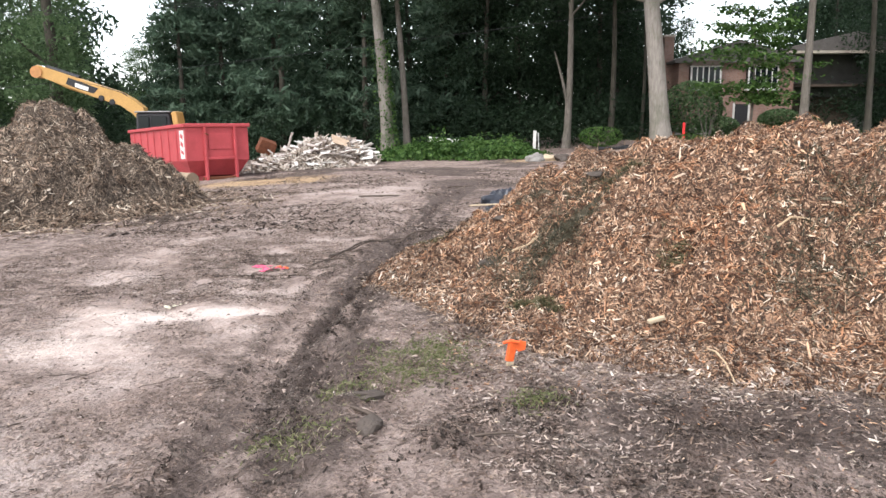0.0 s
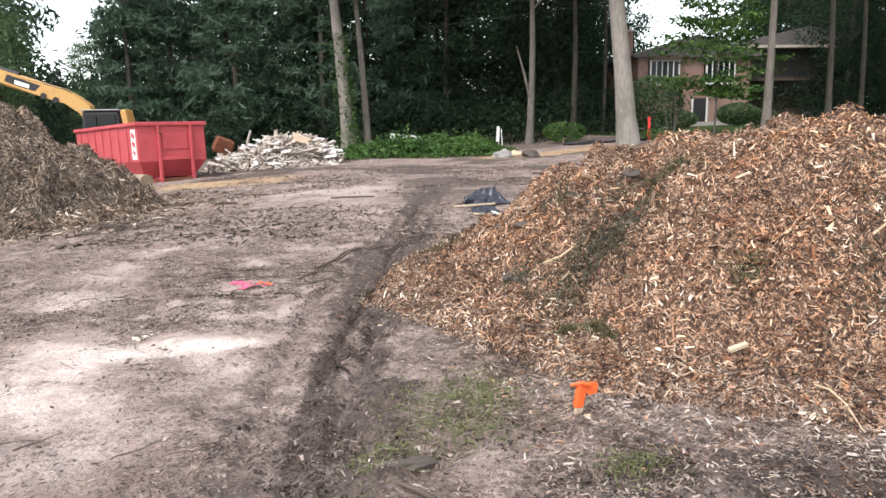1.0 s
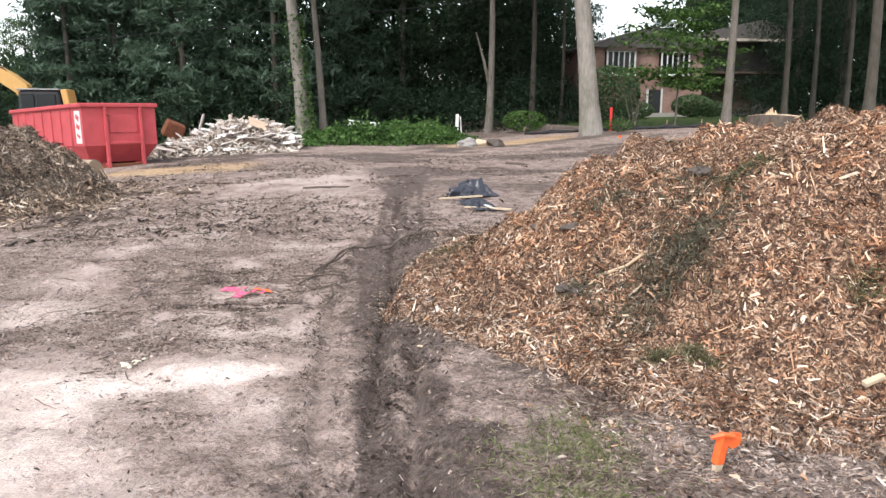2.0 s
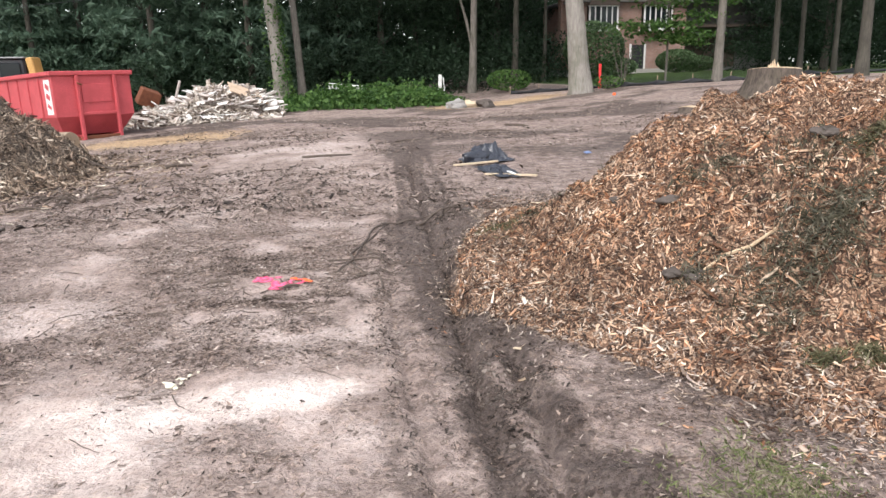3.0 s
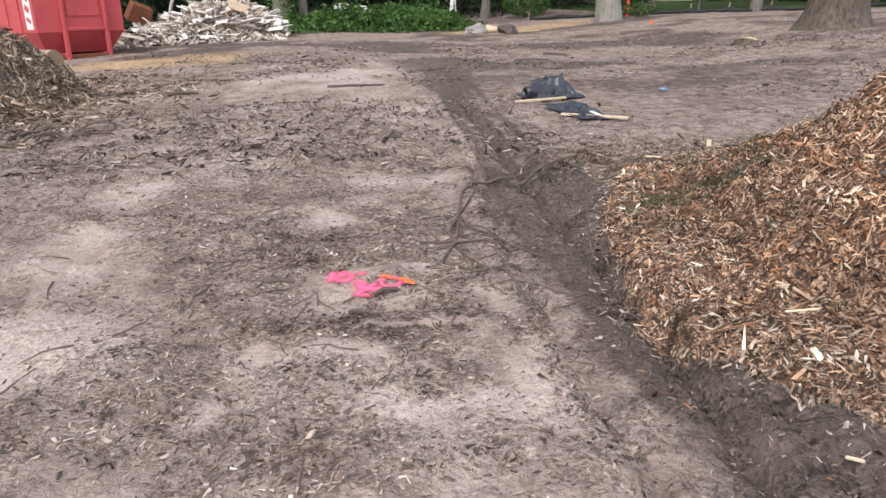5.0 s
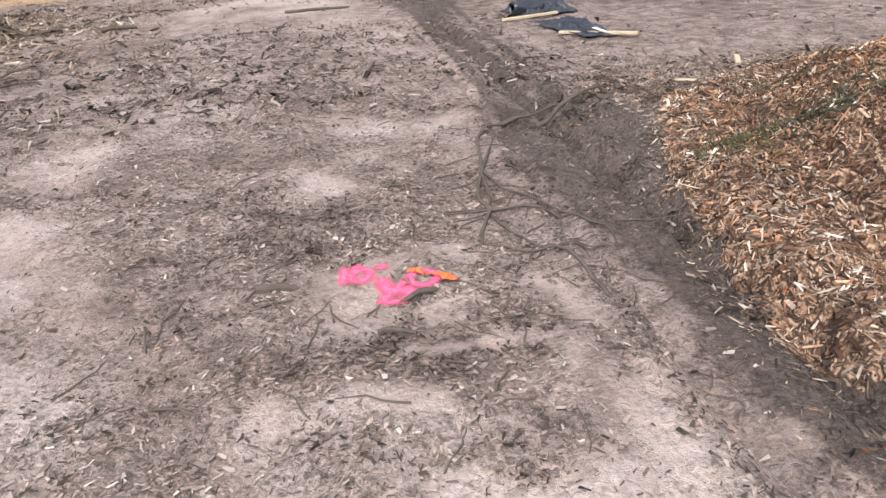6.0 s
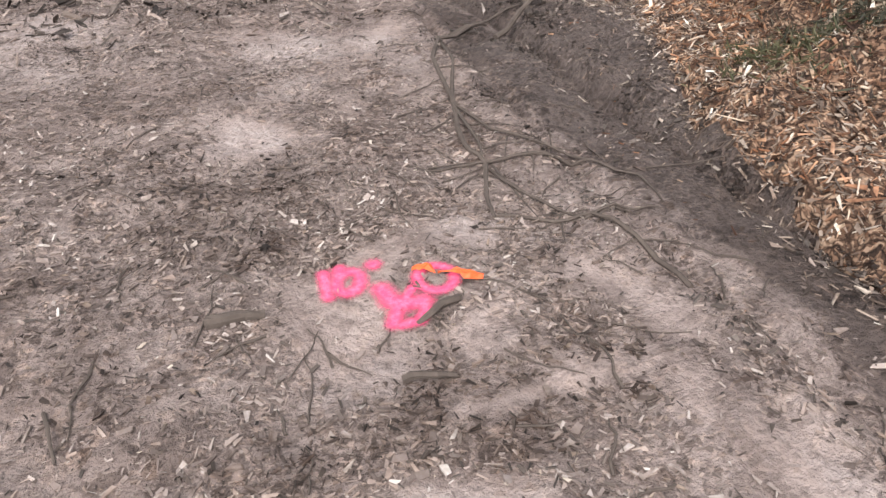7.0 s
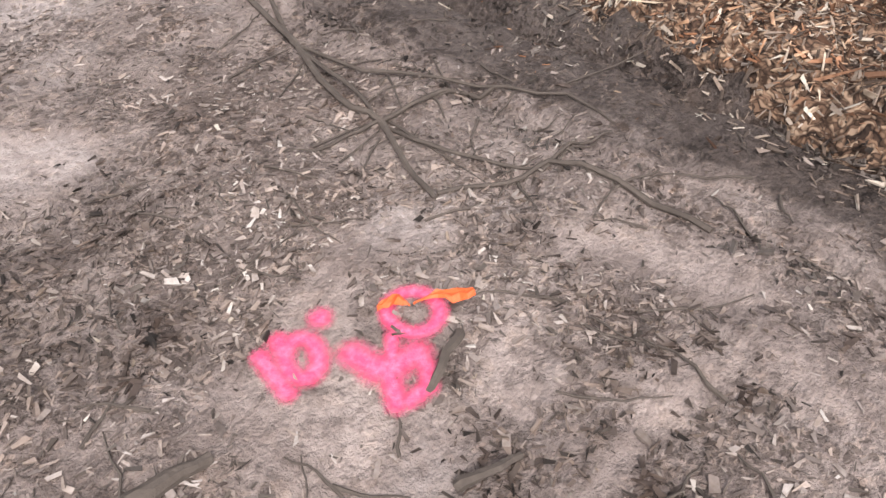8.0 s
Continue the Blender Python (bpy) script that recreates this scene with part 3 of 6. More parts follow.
lawn = ramp(gx * 0.6 + gy, 44.7, 45.4) * ramp(gx, 12.5, 14.0) * ramp(gy, 28, 32)
lawn = lawn + ramp(np.hypot(gx, gy - 8), 90, 120)
for name, values in (("dust", dust), ("pale", pale), ("chalk", chalk), ("damp", damp), ("straw", straw), ("lawn", lawn)):
    layer(ground_mesh, name, values)
tagged(new("ground", ground_mesh), "trampled bare soil with tyre ruts and dry pale patches", "ground", kind="structure")

# ---------- wood chip heaps ----------
def heap_mesh(name, centre, reach, step, height, material):
    n = int(2 * reach / step)
    xs, ys = np.linspace(centre[0] - reach, centre[0] + reach * 1.6, int(n * 1.3)), np.linspace(centre[1] - reach, centre[1] + reach, n)
    gx, gy = np.meshgrid(xs, ys)
    h, s = height(gx, gy)
    z = ground_z(gx, gy) + np.where(s > 0, h, -0.12)
    nx = len(xs)
    i = (np.arange(len(ys) - 1)[:, None] * nx + np.arange(nx - 1)[None, :])
    keep = (s[:-1, :-1] + s[1:, 1:] + s[:-1, 1:] + s[1:, :-1]).ravel() > 0
    i = i.ravel()[keep]
    faces = np.c_[i, i + 1, i + nx + 1, i + nx]
    used, inverse = np.unique(faces, return_inverse=True)
    return array_mesh(name, np.c_[gx.ravel(), gy.ravel(), z.ravel()][used], inverse.reshape(-1, 4), material, True)


def scatter(n, x0, x1, y0, y1, weight):
    """n places in a rectangle, as dense as weight(x, y) from 0 to 1 says."""
    xs, ys = np.empty(0), np.empty(0)
    while len(xs) < n:
        x, y = rng.uniform(x0, x1, n * 2), rng.uniform(y0, y1, n * 2)
        k = rng.uniform(0, 1, n * 2) < weight(x, y)
        xs, ys = np.append(xs, x[k]), np.append(ys, y[k])
    return xs[:n], ys[:n]


def chips_over(name, places, size, material, tilt, lift=0.006, slim=0.24, spread_of=0.52):
    x, y = places
    n = len(x)
    length = np.minimum(size * rng.lognormal(0, spread_of, n), size * 2.5)
    width = length * rng.uniform(0.5 * slim, 1.6 * slim, n)
    z = surface_z(x, y) + lift + rng.uniform(0, 1, n) * tilt * length * 0.5
    return chip_mesh(name, x, y, z, normals_of(surface_z, x, y), length, width, np.clip(width * 0.28, 0.002, 0.02), np.full(n, tilt), material, size < 0.016 or material in (GREYED, DARKBARK))


pile = single("wood_chip_pile", heap_mesh("wood_chip_pile", PILE_C, 5.8, 0.06, pile_z, CORE), None, "large heap of fresh orange-brown wood chips on bare soil", "chip pile", kind="stuff")
near = lambda x, y: np.where(pile_z(x, y)[1] > 0.01, 1.0, 0.0) * np.clip(1.5 - 0.17 * (x + 1) - 0.2 * np.clip(y - 9, 0, 9), 0.06, 1) * (0.45 + 0.55 * ramp(pile_z(x, y)[1], 0.06, 0.22))
part("chips", chips_over("chips", scatter(135000, -1, 8.0, 2.2, 12.2, near), 0.0255, FRESH, 0.6, 0.003, 0.25), FRESH, pile)
part("splinters", chips_over("splinters", scatter(3000, -1, 8.0, 2.2, 12.2, near), 0.075, FRESH, 0.25, 0.006, 0.1), FRESH, pile)

low = lambda x, y: np.exp(-((np.clip(pile_edge(x, y), 0, 9) - 0.2) / 0.5) ** 2) * np.exp(-np.clip(-pile_edge(x, y), 0, 9) / np.where(x < -0.1, 0.06, 0.4)) * (x < 5) * (1 - 0.85 * np.exp(-((x - 1.5) / 0.8) ** 2 - ((y - 3.4) / 0.3) ** 2))
part("trodden_chips", chips_over("trodden_chips", scatter(34000, -1.2, 5.0, 1.8, 11.5, low), 0.022, TRODDEN, 0.28, 0.004, 0.26), TRODDEN, pile)

heap = single("mulch_heap", heap_mesh("mulch_heap", (-12.0, 16.6), 6.3, 0.09, heap_z, CORE2), None, "tall heap of weathered brown shredded wood mulch", "mulch heap", kind="stuff")
part("chips", chips_over("chips", scatter(40000, -13.5, -5.2, 12, 20, lambda x, y: np.where(heap_z(x, y)[1] > 0.01, 1.0, 0.0) * np.clip(1.2 - 0.1 * (y - 13), 0.15, 1)), 0.075, MULCH, 0.6, 0.006, 0.19), MULCH, heap)

spill = lambda x, y: np.exp(-np.clip((np.hypot((x - HEAP_C[0]) / 0.85, y - HEAP_C[1]) - 3.9) / 0.7, 0, 9)) * (heap_z(x, y)[1] < 0.02) * (0.3 + 0.7 * ramp(fbm(x, y, 0.6, 2, 97), -0.1, 0.2))
single("mulch_litter", chips_over("mulch_litter", scatter(6000, -12, -3.5, 10.5, 20.5, spill), 0.07, MULCH, 0.35, 0.006), None, "shredded mulch spilled round the foot of the heap", "wood litter", kind="stuff")

# litter over the soil: thick between the dusty places
def litter_weight(x, y):
    w = 0.36 + 0.64 * ramp(fbm(x, y, 0.8, 3, 81), -0.2, 0.16)
    w = w * (1 - 0.96 * np.clip(dusty(x, y) * 1.25, 0, 1)) * (1 - 0.9 * np.exp(-((x - rut_line(y) - 0.17) / 0.5) ** 4))
    near_paint = np.exp(-((x + 2.1) / 1.0) ** 2 - ((y - 8.0) / 1.0) ** 2)
    return np.clip(w * (0.3 + 0.8 * near_paint + 0.2 * np.exp(-((y - 6.5) / 2.5) ** 2)), 0, 1) * (pile_z(x, y)[1] < 0.01)


single("ground_litter", chips_over("ground_litter", scatter(60000, -5.2, 0.6, 2.6, 12.5, litter_weight), 0.0145, GREYED, 0.25, 0.001, 0.42, 0.55), None, "thin scatter of weathered chips and bark flakes on soil", "wood litter", kind="stuff")
single("bark_litter", chips_over("bark_litter", scatter(18000, -5.2, 0.6, 2.6, 12.5, litter_weight), 0.0125, DARKBARK, 0.4, 0.003, 0.4, 0.6), None, "dark crumbs of bark and rotten leaves on soil", "wood litter", kind="stuff")
single("pale_litter", chips_over("pale_litter", scatter(4200, -5.2, 0.2, 2.6, 12.5, litter_weight), 0.01, TRODDEN, 0.3, 0.002, 0.45, 0.5), None, "small pale wood splinters trodden into the soil", "wood litter", kind="stuff")
def churned(x, y):
    off = x - rut_line(y)
    w = np.exp(-((x - 1.2) / 1.3) ** 4 - ((y - 3.3) / 0.6) ** 2) + 0.8 * np.exp(-((off - deep_rut(y) - 0.13) / 0.22) ** 2) * (y < 10) + 0.4 * np.exp(-((off + 0.32) / 0.05) ** 2) * (y < 10) + 0.35 * np.exp(-((x - 0.2) / 0.8) ** 2 - ((y - 10.8) / 1.0) ** 2)
    return np.clip(w * (0.25 + 1.2 * ramp(fbm(x, y, 0.3, 2, 103), -0.15, 0.2)), 0, 1) * (pile_z(x, y)[1] < 0.02)


single("soil_crumbs", chips_over("soil_crumbs", scatter(20000, -1.9, 3.4, 2.2, 12.5, churned), 0.0125, EARTH, 0.8, 0.001, 0.65, 0.55), None, "dark crumbs of damp earth thrown up by wheels", "soil", kind="stuff")
foot = lambda x, y: np.where(x < 0.05, 0.1, 1.0) * np.exp(-((pile_edge(x, y) + 0.3) / np.where(x < 0.0, 0.12, 0.55)) ** 2) * (pile_z(x, y)[1] < 0.03) * (0.25 + 0.75 * ramp(fbm(x, y, 0.45, 3, 99), -0.2, 0.15)) * (1 - 0.85 * np.exp(-((x - 1.5) / 0.8) ** 2 - ((y - 3.4) / 0.3) ** 2))
single("fresh_litter", chips_over("fresh_litter", scatter(7000, -1.5, 6, 2.0, 11.5, foot), 0.02, FRESH, 0.25, 0.003), None, "fresh wood chips strewn round the foot of the heap", "wood litter", kind="stuff")
single("grey_litter", chips_over("grey_litter", scatter(17000, -1.5, 6, 2.0, 11.5, foot), 0.02, GREYED, 0.25, 0.003, 0.3), None, "greyed wood chips strewn round the foot of the heap", "wood litter", kind="stuff")
skirt = lambda x, y: np.clip(0.35 + 1.6 * fbm(x, y, 0.5, 3, 105), 0.03, 1) * (pile_z(x, y)[1] < 0.03) * ramp(x, -0.9, 0.2)
single("skirt_litter", chips_over("skirt_litter", scatter(13000, -0.9, 3.6, 1.9, 4.6, skirt), 0.019, GREYED, 0.3, 0.003, 0.32), None, "greyed chips and splinters trodden into damp soil", "wood litter", kind="stuff")
single("skirt_splinters", chips_over("skirt_splinters", scatter(1500, -0.9, 3.6, 1.9, 4.6, skirt), 0.018, TRODDEN, 0.3, 0.004, 0.3), None, "pale chips trodden into damp soil", "wood litter", kind="stuff")
far_litter = lambda x, y: np.clip(0.2 + 1.1 * fbm(x, y, 2.0, 3, 91), 0.02, 1) * (heap_z(x, y)[1] < 0.02) * (pile_z(x, y)[1] < 0.02)
single("far_litter", chips_over("far_litter", scatter(24000, -7, 13, 10.5, 28, far_litter), 0.045, GREYED, 0.3, 0.006), None, "scattered bark and broken sticks on trampled soil", "wood litter", kind="stuff")

single("far_bark", chips_over("far_bark", scatter(11000, -7, 13, 10.5, 26, far_litter), 0.045, DARKBARK, 0.4, 0.004, 0.4), None, "dark bark and clods strewn over the trampled soil", "wood litter", kind="stuff")

sawdust = lambda x, y: np.clip(np.exp(-((x - 10.5) / 4.0) ** 2 - ((y - 23.5) / 5.0) ** 2) * (0.5 + 1.5 * fbm(x, y, 1.5, 3, 95)), 0, 1) * (pile_z(x, y)[1] < 0.02)
single("felling_chips", chips_over("felling_chips", scatter(6000, 3, 18, 14, 34, sawdust), 0.05, GREYED, 0.3, 0.008), None, "orange felling chips strewn round the stumps", "wood litter", kind="stuff")

# ---------- roll-off container ----------
RED = worn("red_paint", (0.5, 0.08, 0.09), (0.33, 0.05, 0.055), 2.2, 0.5, 0, 30, 0.08, 0.45, 0.8)
RUST = worn("rusty_steel", (0.2, 0.075, 0.04), (0.09, 0.035, 0.02), 6, 0.8, 0.2)
WHITE = worn("white_paint", (0.78, 0.77, 0.74), (0.6, 0.58, 0.54), 5, 0.6)
BLACK = worn("black_plastic", (0.03, 0.03, 0.034), (0.05, 0.048, 0.045), 8, 0.5)


def container():
    root = new("dumpster")
    root.matrix_basis = pose(-9.2, 26.0, -0.4, 0, 0, 38) @ pose(0, 0, 0, -1.9, 0, 0) @ Matrix.Diagonal((0.97, 1.08, 1.13, 1))
    tagged(root, "red steel roll-off dumpster with ribbed sides, scuffed paint", "dumpster")
    w, ln = 2.45, 6.7
    g, rings = Geo(), []
    for z, ix, iy in ((0.24, 0.3, 0.42), (0.74, 0, 0), (1.86, 0, 0), (1.86, 0.06, 0.06), (0.76, 0.06, 0.06), (0.3, 0.34, 0.46)):
        rings += [(ix, iy, z), (w - ix, iy, z), (w - ix, ln - iy, z), (ix, ln - iy, z)]
    faces = [(4 * k + i, 4 * k + (i + 1) % 4, 4 * k + 4 + (i + 1) % 4, 4 * k + 4 + i) for k in range(5) for i in range(4)]
    g.add(rings, faces + [(3, 2, 1, 0), (20, 21, 22, 23)])
    part("body", g, RED, root)
    for name, m, s in (("rim", pose(w / 2, -0.02, 1.88), (w + 0.16, 0.12, 0.12)), ("rim", pose(w / 2, ln + 0.02, 1.88), (w + 0.16, 0.12, 0.12)), ("rim", pose(-0.03, ln / 2, 1.882), (0.12, ln - 0.1, 0.116)), ("rim", pose(w + 0.03, ln / 2, 1.882), (0.12, ln - 0.1, 0.116))):
        part(name, Geo().box(m, *s, bev=0.02), RED, root)
    for x in (0.72, 1.9):
        g = Geo().box(pose(x, -0.045, 1.3), 0.1, 0.1, 1.05, bev=0.015).box(pose(x, -0.03, 0.42), 0.11, 0.12, 0.8, bev=0.015)
        part("post", g, RED, root)
        part("skid_rail", Geo().box(pose(x, ln / 2, 0.14), 0.12, ln - 0.1, 0.2, bev=0.02), RED, root)
        part("roller", Geo().tube([(x - 0.09, 0.16, 0.1), (x + 0.09, 0.16, 0.1)], 0.1, 14), RUST, root)
    part("crossbar", Geo().box(pose(1.31, -0.03, 0.8), 1.08, 0.07, 0.09, bev=0.015), RED, root)
    part("sill", Geo().box(pose(1.31, -0.02, 0.16), 1.3, 0.1, 0.1, bev=0.015), RUST, root)
    part("door_panel", Geo().box(pose(1.31, -0.012, 1.35), 0.92, 0.03, 0.5, bev=0.01), RED, root)
    part("hook", Geo().tube([(0.72, -0.09, 1.62), (0.72, -0.2, 1.6), (0.8, -0.2, 1.57)], 0.02, 8), RUST, root)
    for k in range(7):
        y = 0.95 + k * 0.85
        for x in (-0.018, w + 0.018):
            part("rib", Geo().box(pose(x, y, 1.27), 0.04, 0.08, 1.08, bev=0.02), RED, root)
    sticker = part("sticker", Geo().box(pose(-0.006, 0.38, 1.27), 0.008, 0.42, 0.92), WHITE, root, "white sticker with red lettering bars")
    for k in range(3):
        part("print_bar", Geo().box(pose(-0.014, 0.38, 1.02 + 0.26 * k) @ pose(0, 0, 0, 22, 0, 0), 0.004, 0.26, 0.14 if k else 0.1), RED, sticker)
    return root


container()

# ---------- excavator ----------
YELLOW = worn("yellow_paint", (0.54, 0.32, 0.11), (0.36, 0.21, 0.08), 2.5, 0.45, 0, 30, 0.06, 0.5, 0.85)
GLASS_DARK = material("cab_glass", 0.08)
GLASS_DARK[3].inputs["Base Color"].default_value = (0.012, 0.016, 0.018, 1)
GLASS_DARK[3].inputs["Specular IOR Level"].default_value = 0.2
GLASS_DARK = GLASS_DARK[0]
RUSTY = worn("faded_orange_paint", (0.5, 0.25, 0.1), (0.34, 0.16, 0.07), 5, 0.6)
STEEL = worn("grey_steel", (0.35, 0.35, 0.34), (0.2, 0.2, 0.2), 8, 0.35, 0.8)


def excavator():
    root = thing("excavator", (-12.9, 34.0, -0.54), "yellow tracked excavator with raised boom and black cab", "excavator")
    lift = lambda pts: [(x + 13.3, z + 0.54) for x, z in pts]
    boom = lift([(-14.15, 2.05), (-14.25, 2.6), (-14.75, 3.0), (-15.3, 3.32), (-16.1, 3.58), (-18.55, 4.42), (-19.02, 4.56), (-19.25, 4.4), (-19.15, 4.08), (-18.8, 3.98), (-17.3, 3.42), (-16.1, 2.95), (-15.3, 2.7), (-14.75, 2.3), (-14.5, 2.0)])
    b = part("boom", Geo().prism(boom, 0.5), YELLOW, root)
    emblem = lift([(-17.6, 3.98), (-16.25, 3.48), (-16.5, 3.24), (-17.2, 3.46), (-17.75, 3.7)])
    part("emblem", Geo().prism(emblem, 0.516), BLACK, b, "dark emblem patch with white mark")
    part("emblem_mark", Geo().prism(lift([(-17.3, 3.74), (-16.7, 3.53), (-16.74, 3.36), (-17.34, 3.56)]), 0.524), WHITE, b)
    part("boss", Geo().tube([(-5.75, -0.32, 4.78), (-5.75, 0.32, 4.78)], 0.27, 18), RUSTY, b)
    for x, z in ((-2.35, 3.6), (-2.85, 3.78)):
        part("pin", Geo().tube([(x, -0.3, z - 0.2), (x, 0.3, z - 0.2)], 0.13, 14), BLACK, b)
    part("hose", Geo().tube([(-5.2, -0.2, 4.9), (-4.0, -0.22, 4.38), (-2.8, -0.22, 4.1), (-1.8, -0.22, 3.78), (-1.1, -0.2, 3.06)], 0.035, 6), BLACK, b)
    part("cylinder_barrel", Geo().tube([(-3.9, 0, 4.5), (-5.4, 0, 5.0)], 0.13, 12), BLACK, root)
    part("cylinder_rod", Geo().tube([(-5.35, 0, 4.98), (-5.85, 0, 5.08)], 0.06, 10), STEEL, root)
    part("stick", Geo().tube([(-5.7, 0.45, 4.75), (-4.6, 0.5, 4.25), (-3.3, 0.5, 3.75)], [0.2, 0.24, 0.16], 4), YELLOW, root)
    cab = part("cab", Geo().box(pose(-0.3, -0.35, 2.1), 1.7, 1.0, 1.6, 0.93, 0.08), BLACK, root)
    part("window", Geo().box(pose(-0.02, -0.86, 2.36), 0.72, 0.05, 0.72, bev=0.02), GLASS_DARK, cab)
    part("window", Geo().box(pose(-0.72, -0.86, 2.36), 0.5, 0.05, 0.72, bev=0.02), GLASS_DARK, cab)
    part("roof", Geo().box(pose(-0.3, -0.35, 2.92), 1.68, 1.05, 0.07, bev=0.03), STEEL, cab)
    part("body", Geo().box(pose(1.45, 0.3, 1.5), 2.6, 2.3, 0.9, bev=0.1), YELLOW, root)
    part("pillar", Geo().box(pose(0.72, -0.4, 2.5) @ pose(0, 0, 0, 0, -8, 0), 0.26, 0.9, 0.86, bev=0.04), YELLOW, root)
    part("engine_cover", Geo().box(pose(1.9, 0.2, 2.0), 1.5, 2.1, 0.3, bev=0.1), YELLOW, root)
    part("turntable", Geo().tube([(0, 0.2, 0.85), (0, 0.2, 1.08)], 0.7, 20), BLACK, root)
    for y in (-0.95, 1.35):
        g = Geo().prism([(-1.9, 0.35), (-1.6, 0.05), (1.6, 0.05), (1.9, 0.35), (1.9, 0.6), (1.6, 0.9), (-1.6, 0.9), (-1.9, 0.6)], 0.6, pose(0, y, 0))
        part("track", g, RUST, root)
    return root


excavator()

# ---------- debris ----------
PLANKS = []
for k, (c, d) in enumerate((((0.52, 0.45, 0.41), (0.32, 0.27, 0.24)), ((0.76, 0.7, 0.66), (0.54, 0.48, 0.45)), ((0.3, 0.24, 0.2), (0.16, 0.12, 0.1)), ((0.85, 0.82, 0.78), (0.65, 0.6, 0.56)), ((0.6, 0.45, 0.33), (0.4, 0.29, 0.2)))):
    PLANKS.append(worn("demolition_wood_%s" % "abcde"[k], c, d, 7, 0.8))


def debris_height(x, y):
    s = np.clip(1 - np.hypot((x + 5.7) / 2.9, (y - 32.6) / 2.1), 0, 1)
    bias = 0.75 + 0.25 * ramp(x, -7.0, -5.0)
    return 1.4 * s ** 0.5 * bias + ramp(s, 0, 0.2) * 0.4 * fbm(x, y, 1.0, 2, 131)


def debris():
    root = thing("debris_pile", (0, 0, 0), "heap of broken white and brown demolition lumber", "debris pile")
    xs, ys = np.linspace(-8.7, -2.7, 70), np.linspace(30.3, 34.9, 50)
    me, _, _ = sheet("rubble", xs, ys, lambda x, y: ground_z(x, y) - 0.05 + debris_height(x, y) * 0.85, PLANKS[2])
    part("rubble", me, PLANKS[2], root)
    rnd = random.Random(5)
    meshes = []
    for mat in PLANKS:
        for ln, wd, th in ((0.8, 0.11, 0.04), (1.35, 0.15, 0.03), (0.55, 0.3, 0.02)):
            meshes.append(Geo().box(pose(0, 0, 0), ln, wd, th, 1.0, 0.008).mesh("board", mat))
    for k in range(290):
        x, y = rnd.gauss(-5.7, 1.45), 32.1 + rnd.gauss(-0.25, 0.8)
        if abs(x + 5.7) > 2.8 or abs(y - 32.5) > 2.1:
            continue
        z = float(ground_z(x, y) + debris_height(x, y) * 0.85)
        ob = part("board", rnd.choice(meshes[:3] * 3 + meshes[3:6] * 2 + meshes[6:9] * 2 + meshes[9:12] * 2 + meshes[12:13]), None, root)
        ob.matrix_basis = pose(x, y, z + rnd.uniform(0.0, 0.12), rnd.gauss(0, 22), rnd.gauss(0, 12), rnd.gauss(0, 38))
    part("post", Geo().tube([(-6.9, 32.3, 0.6), (-6.62, 32.2, 1.4)], 0.05, 4), PLANKS[0], root)
    part("panel", Geo().box(pose(-4.35, 31.6, 1.0, 40, 20, 30), 0.9, 0.55, 0.03), PLANKS[4], root)
    chips = 3600
    x, y = rng.normal(-5.7, 1.5, chips), rng.normal(31.6, 0.9, chips)
    keep = (abs(x + 5.7) < 2.9) & (abs(y - 32.2) < 2.2)
    x, y = x[keep], y[keep]
    n = len(x)
    z = ground_z(x, y) + debris_height(x, y) * 0.85 + 0.04
    frag = chips_material("demolition_splinters", [(0, (0.2, 0.16, 0.13)), (0.4, (0.5, 0.44, 0.38)), (0.75, (0.75, 0.7, 0.64)), (1, (0.88, 0.85, 0.8))])
    ln = np.minimum(0.34 * rng.lognormal(0, 0.5, n), 1.0)
    splinter = part("splinter_litter", chip_mesh("splinter_litter", x, y, z, np.tile((0, -0.3, 1.0), (n, 1)), ln, ln * rng.uniform(0.1, 0.4, n), np.full(n, 0.03), np.full(n, 0.5), frag), frag, root)
    tagged(splinter, kind="stuff")
    rusty = single("rusty_box", Geo().box(pose(-8.0, 33.0, 0.75) @ pose(0, 0, 0, 14, 22, 25), 0.8, 0.65, 0.65, 0.92, 0.03), RUST, "rusty brown metal box lying on the debris", "metal box")
    return root


debris()

# ---------- trees ----------
def crown_points(rnd, height, width, start, clumps, each, cone=False):
    """Leaf places in clumps at the ends of boughs, with gaps between them."""
    pts = []
    for k in range(clumps):
        u = rnd.uniform(0, 1)
        z = start + (height - start) * u
        if cone:
            reach = width * (1 - u) ** 0.8 + 0.3
        else:
            reach = width * (0.55 + 0.45 * math.sin(math.pi * min(1, u * 0.9 + 0.12)))
        a, r = rnd.uniform(0, 2 * math.pi), reach * math.sqrt(rnd.uniform(0.12, 1))
        s = rnd.uniform(0.55, 1.15) * (0.5 if cone else 0.75)
        c = np.array((r * math.cos(a), r * math.sin(a), z - (0.25 * r if cone else 0)))
        q = rng.normal(0, 1, (each, 3)) * np.array((s, s, s * (0.3 if cone else 0.5)))
        if cone:
            q[:, 2] -= 0.25 * np.abs(q[:, 0])
        pts.append(c + q)
    return np.concatenate(pts)


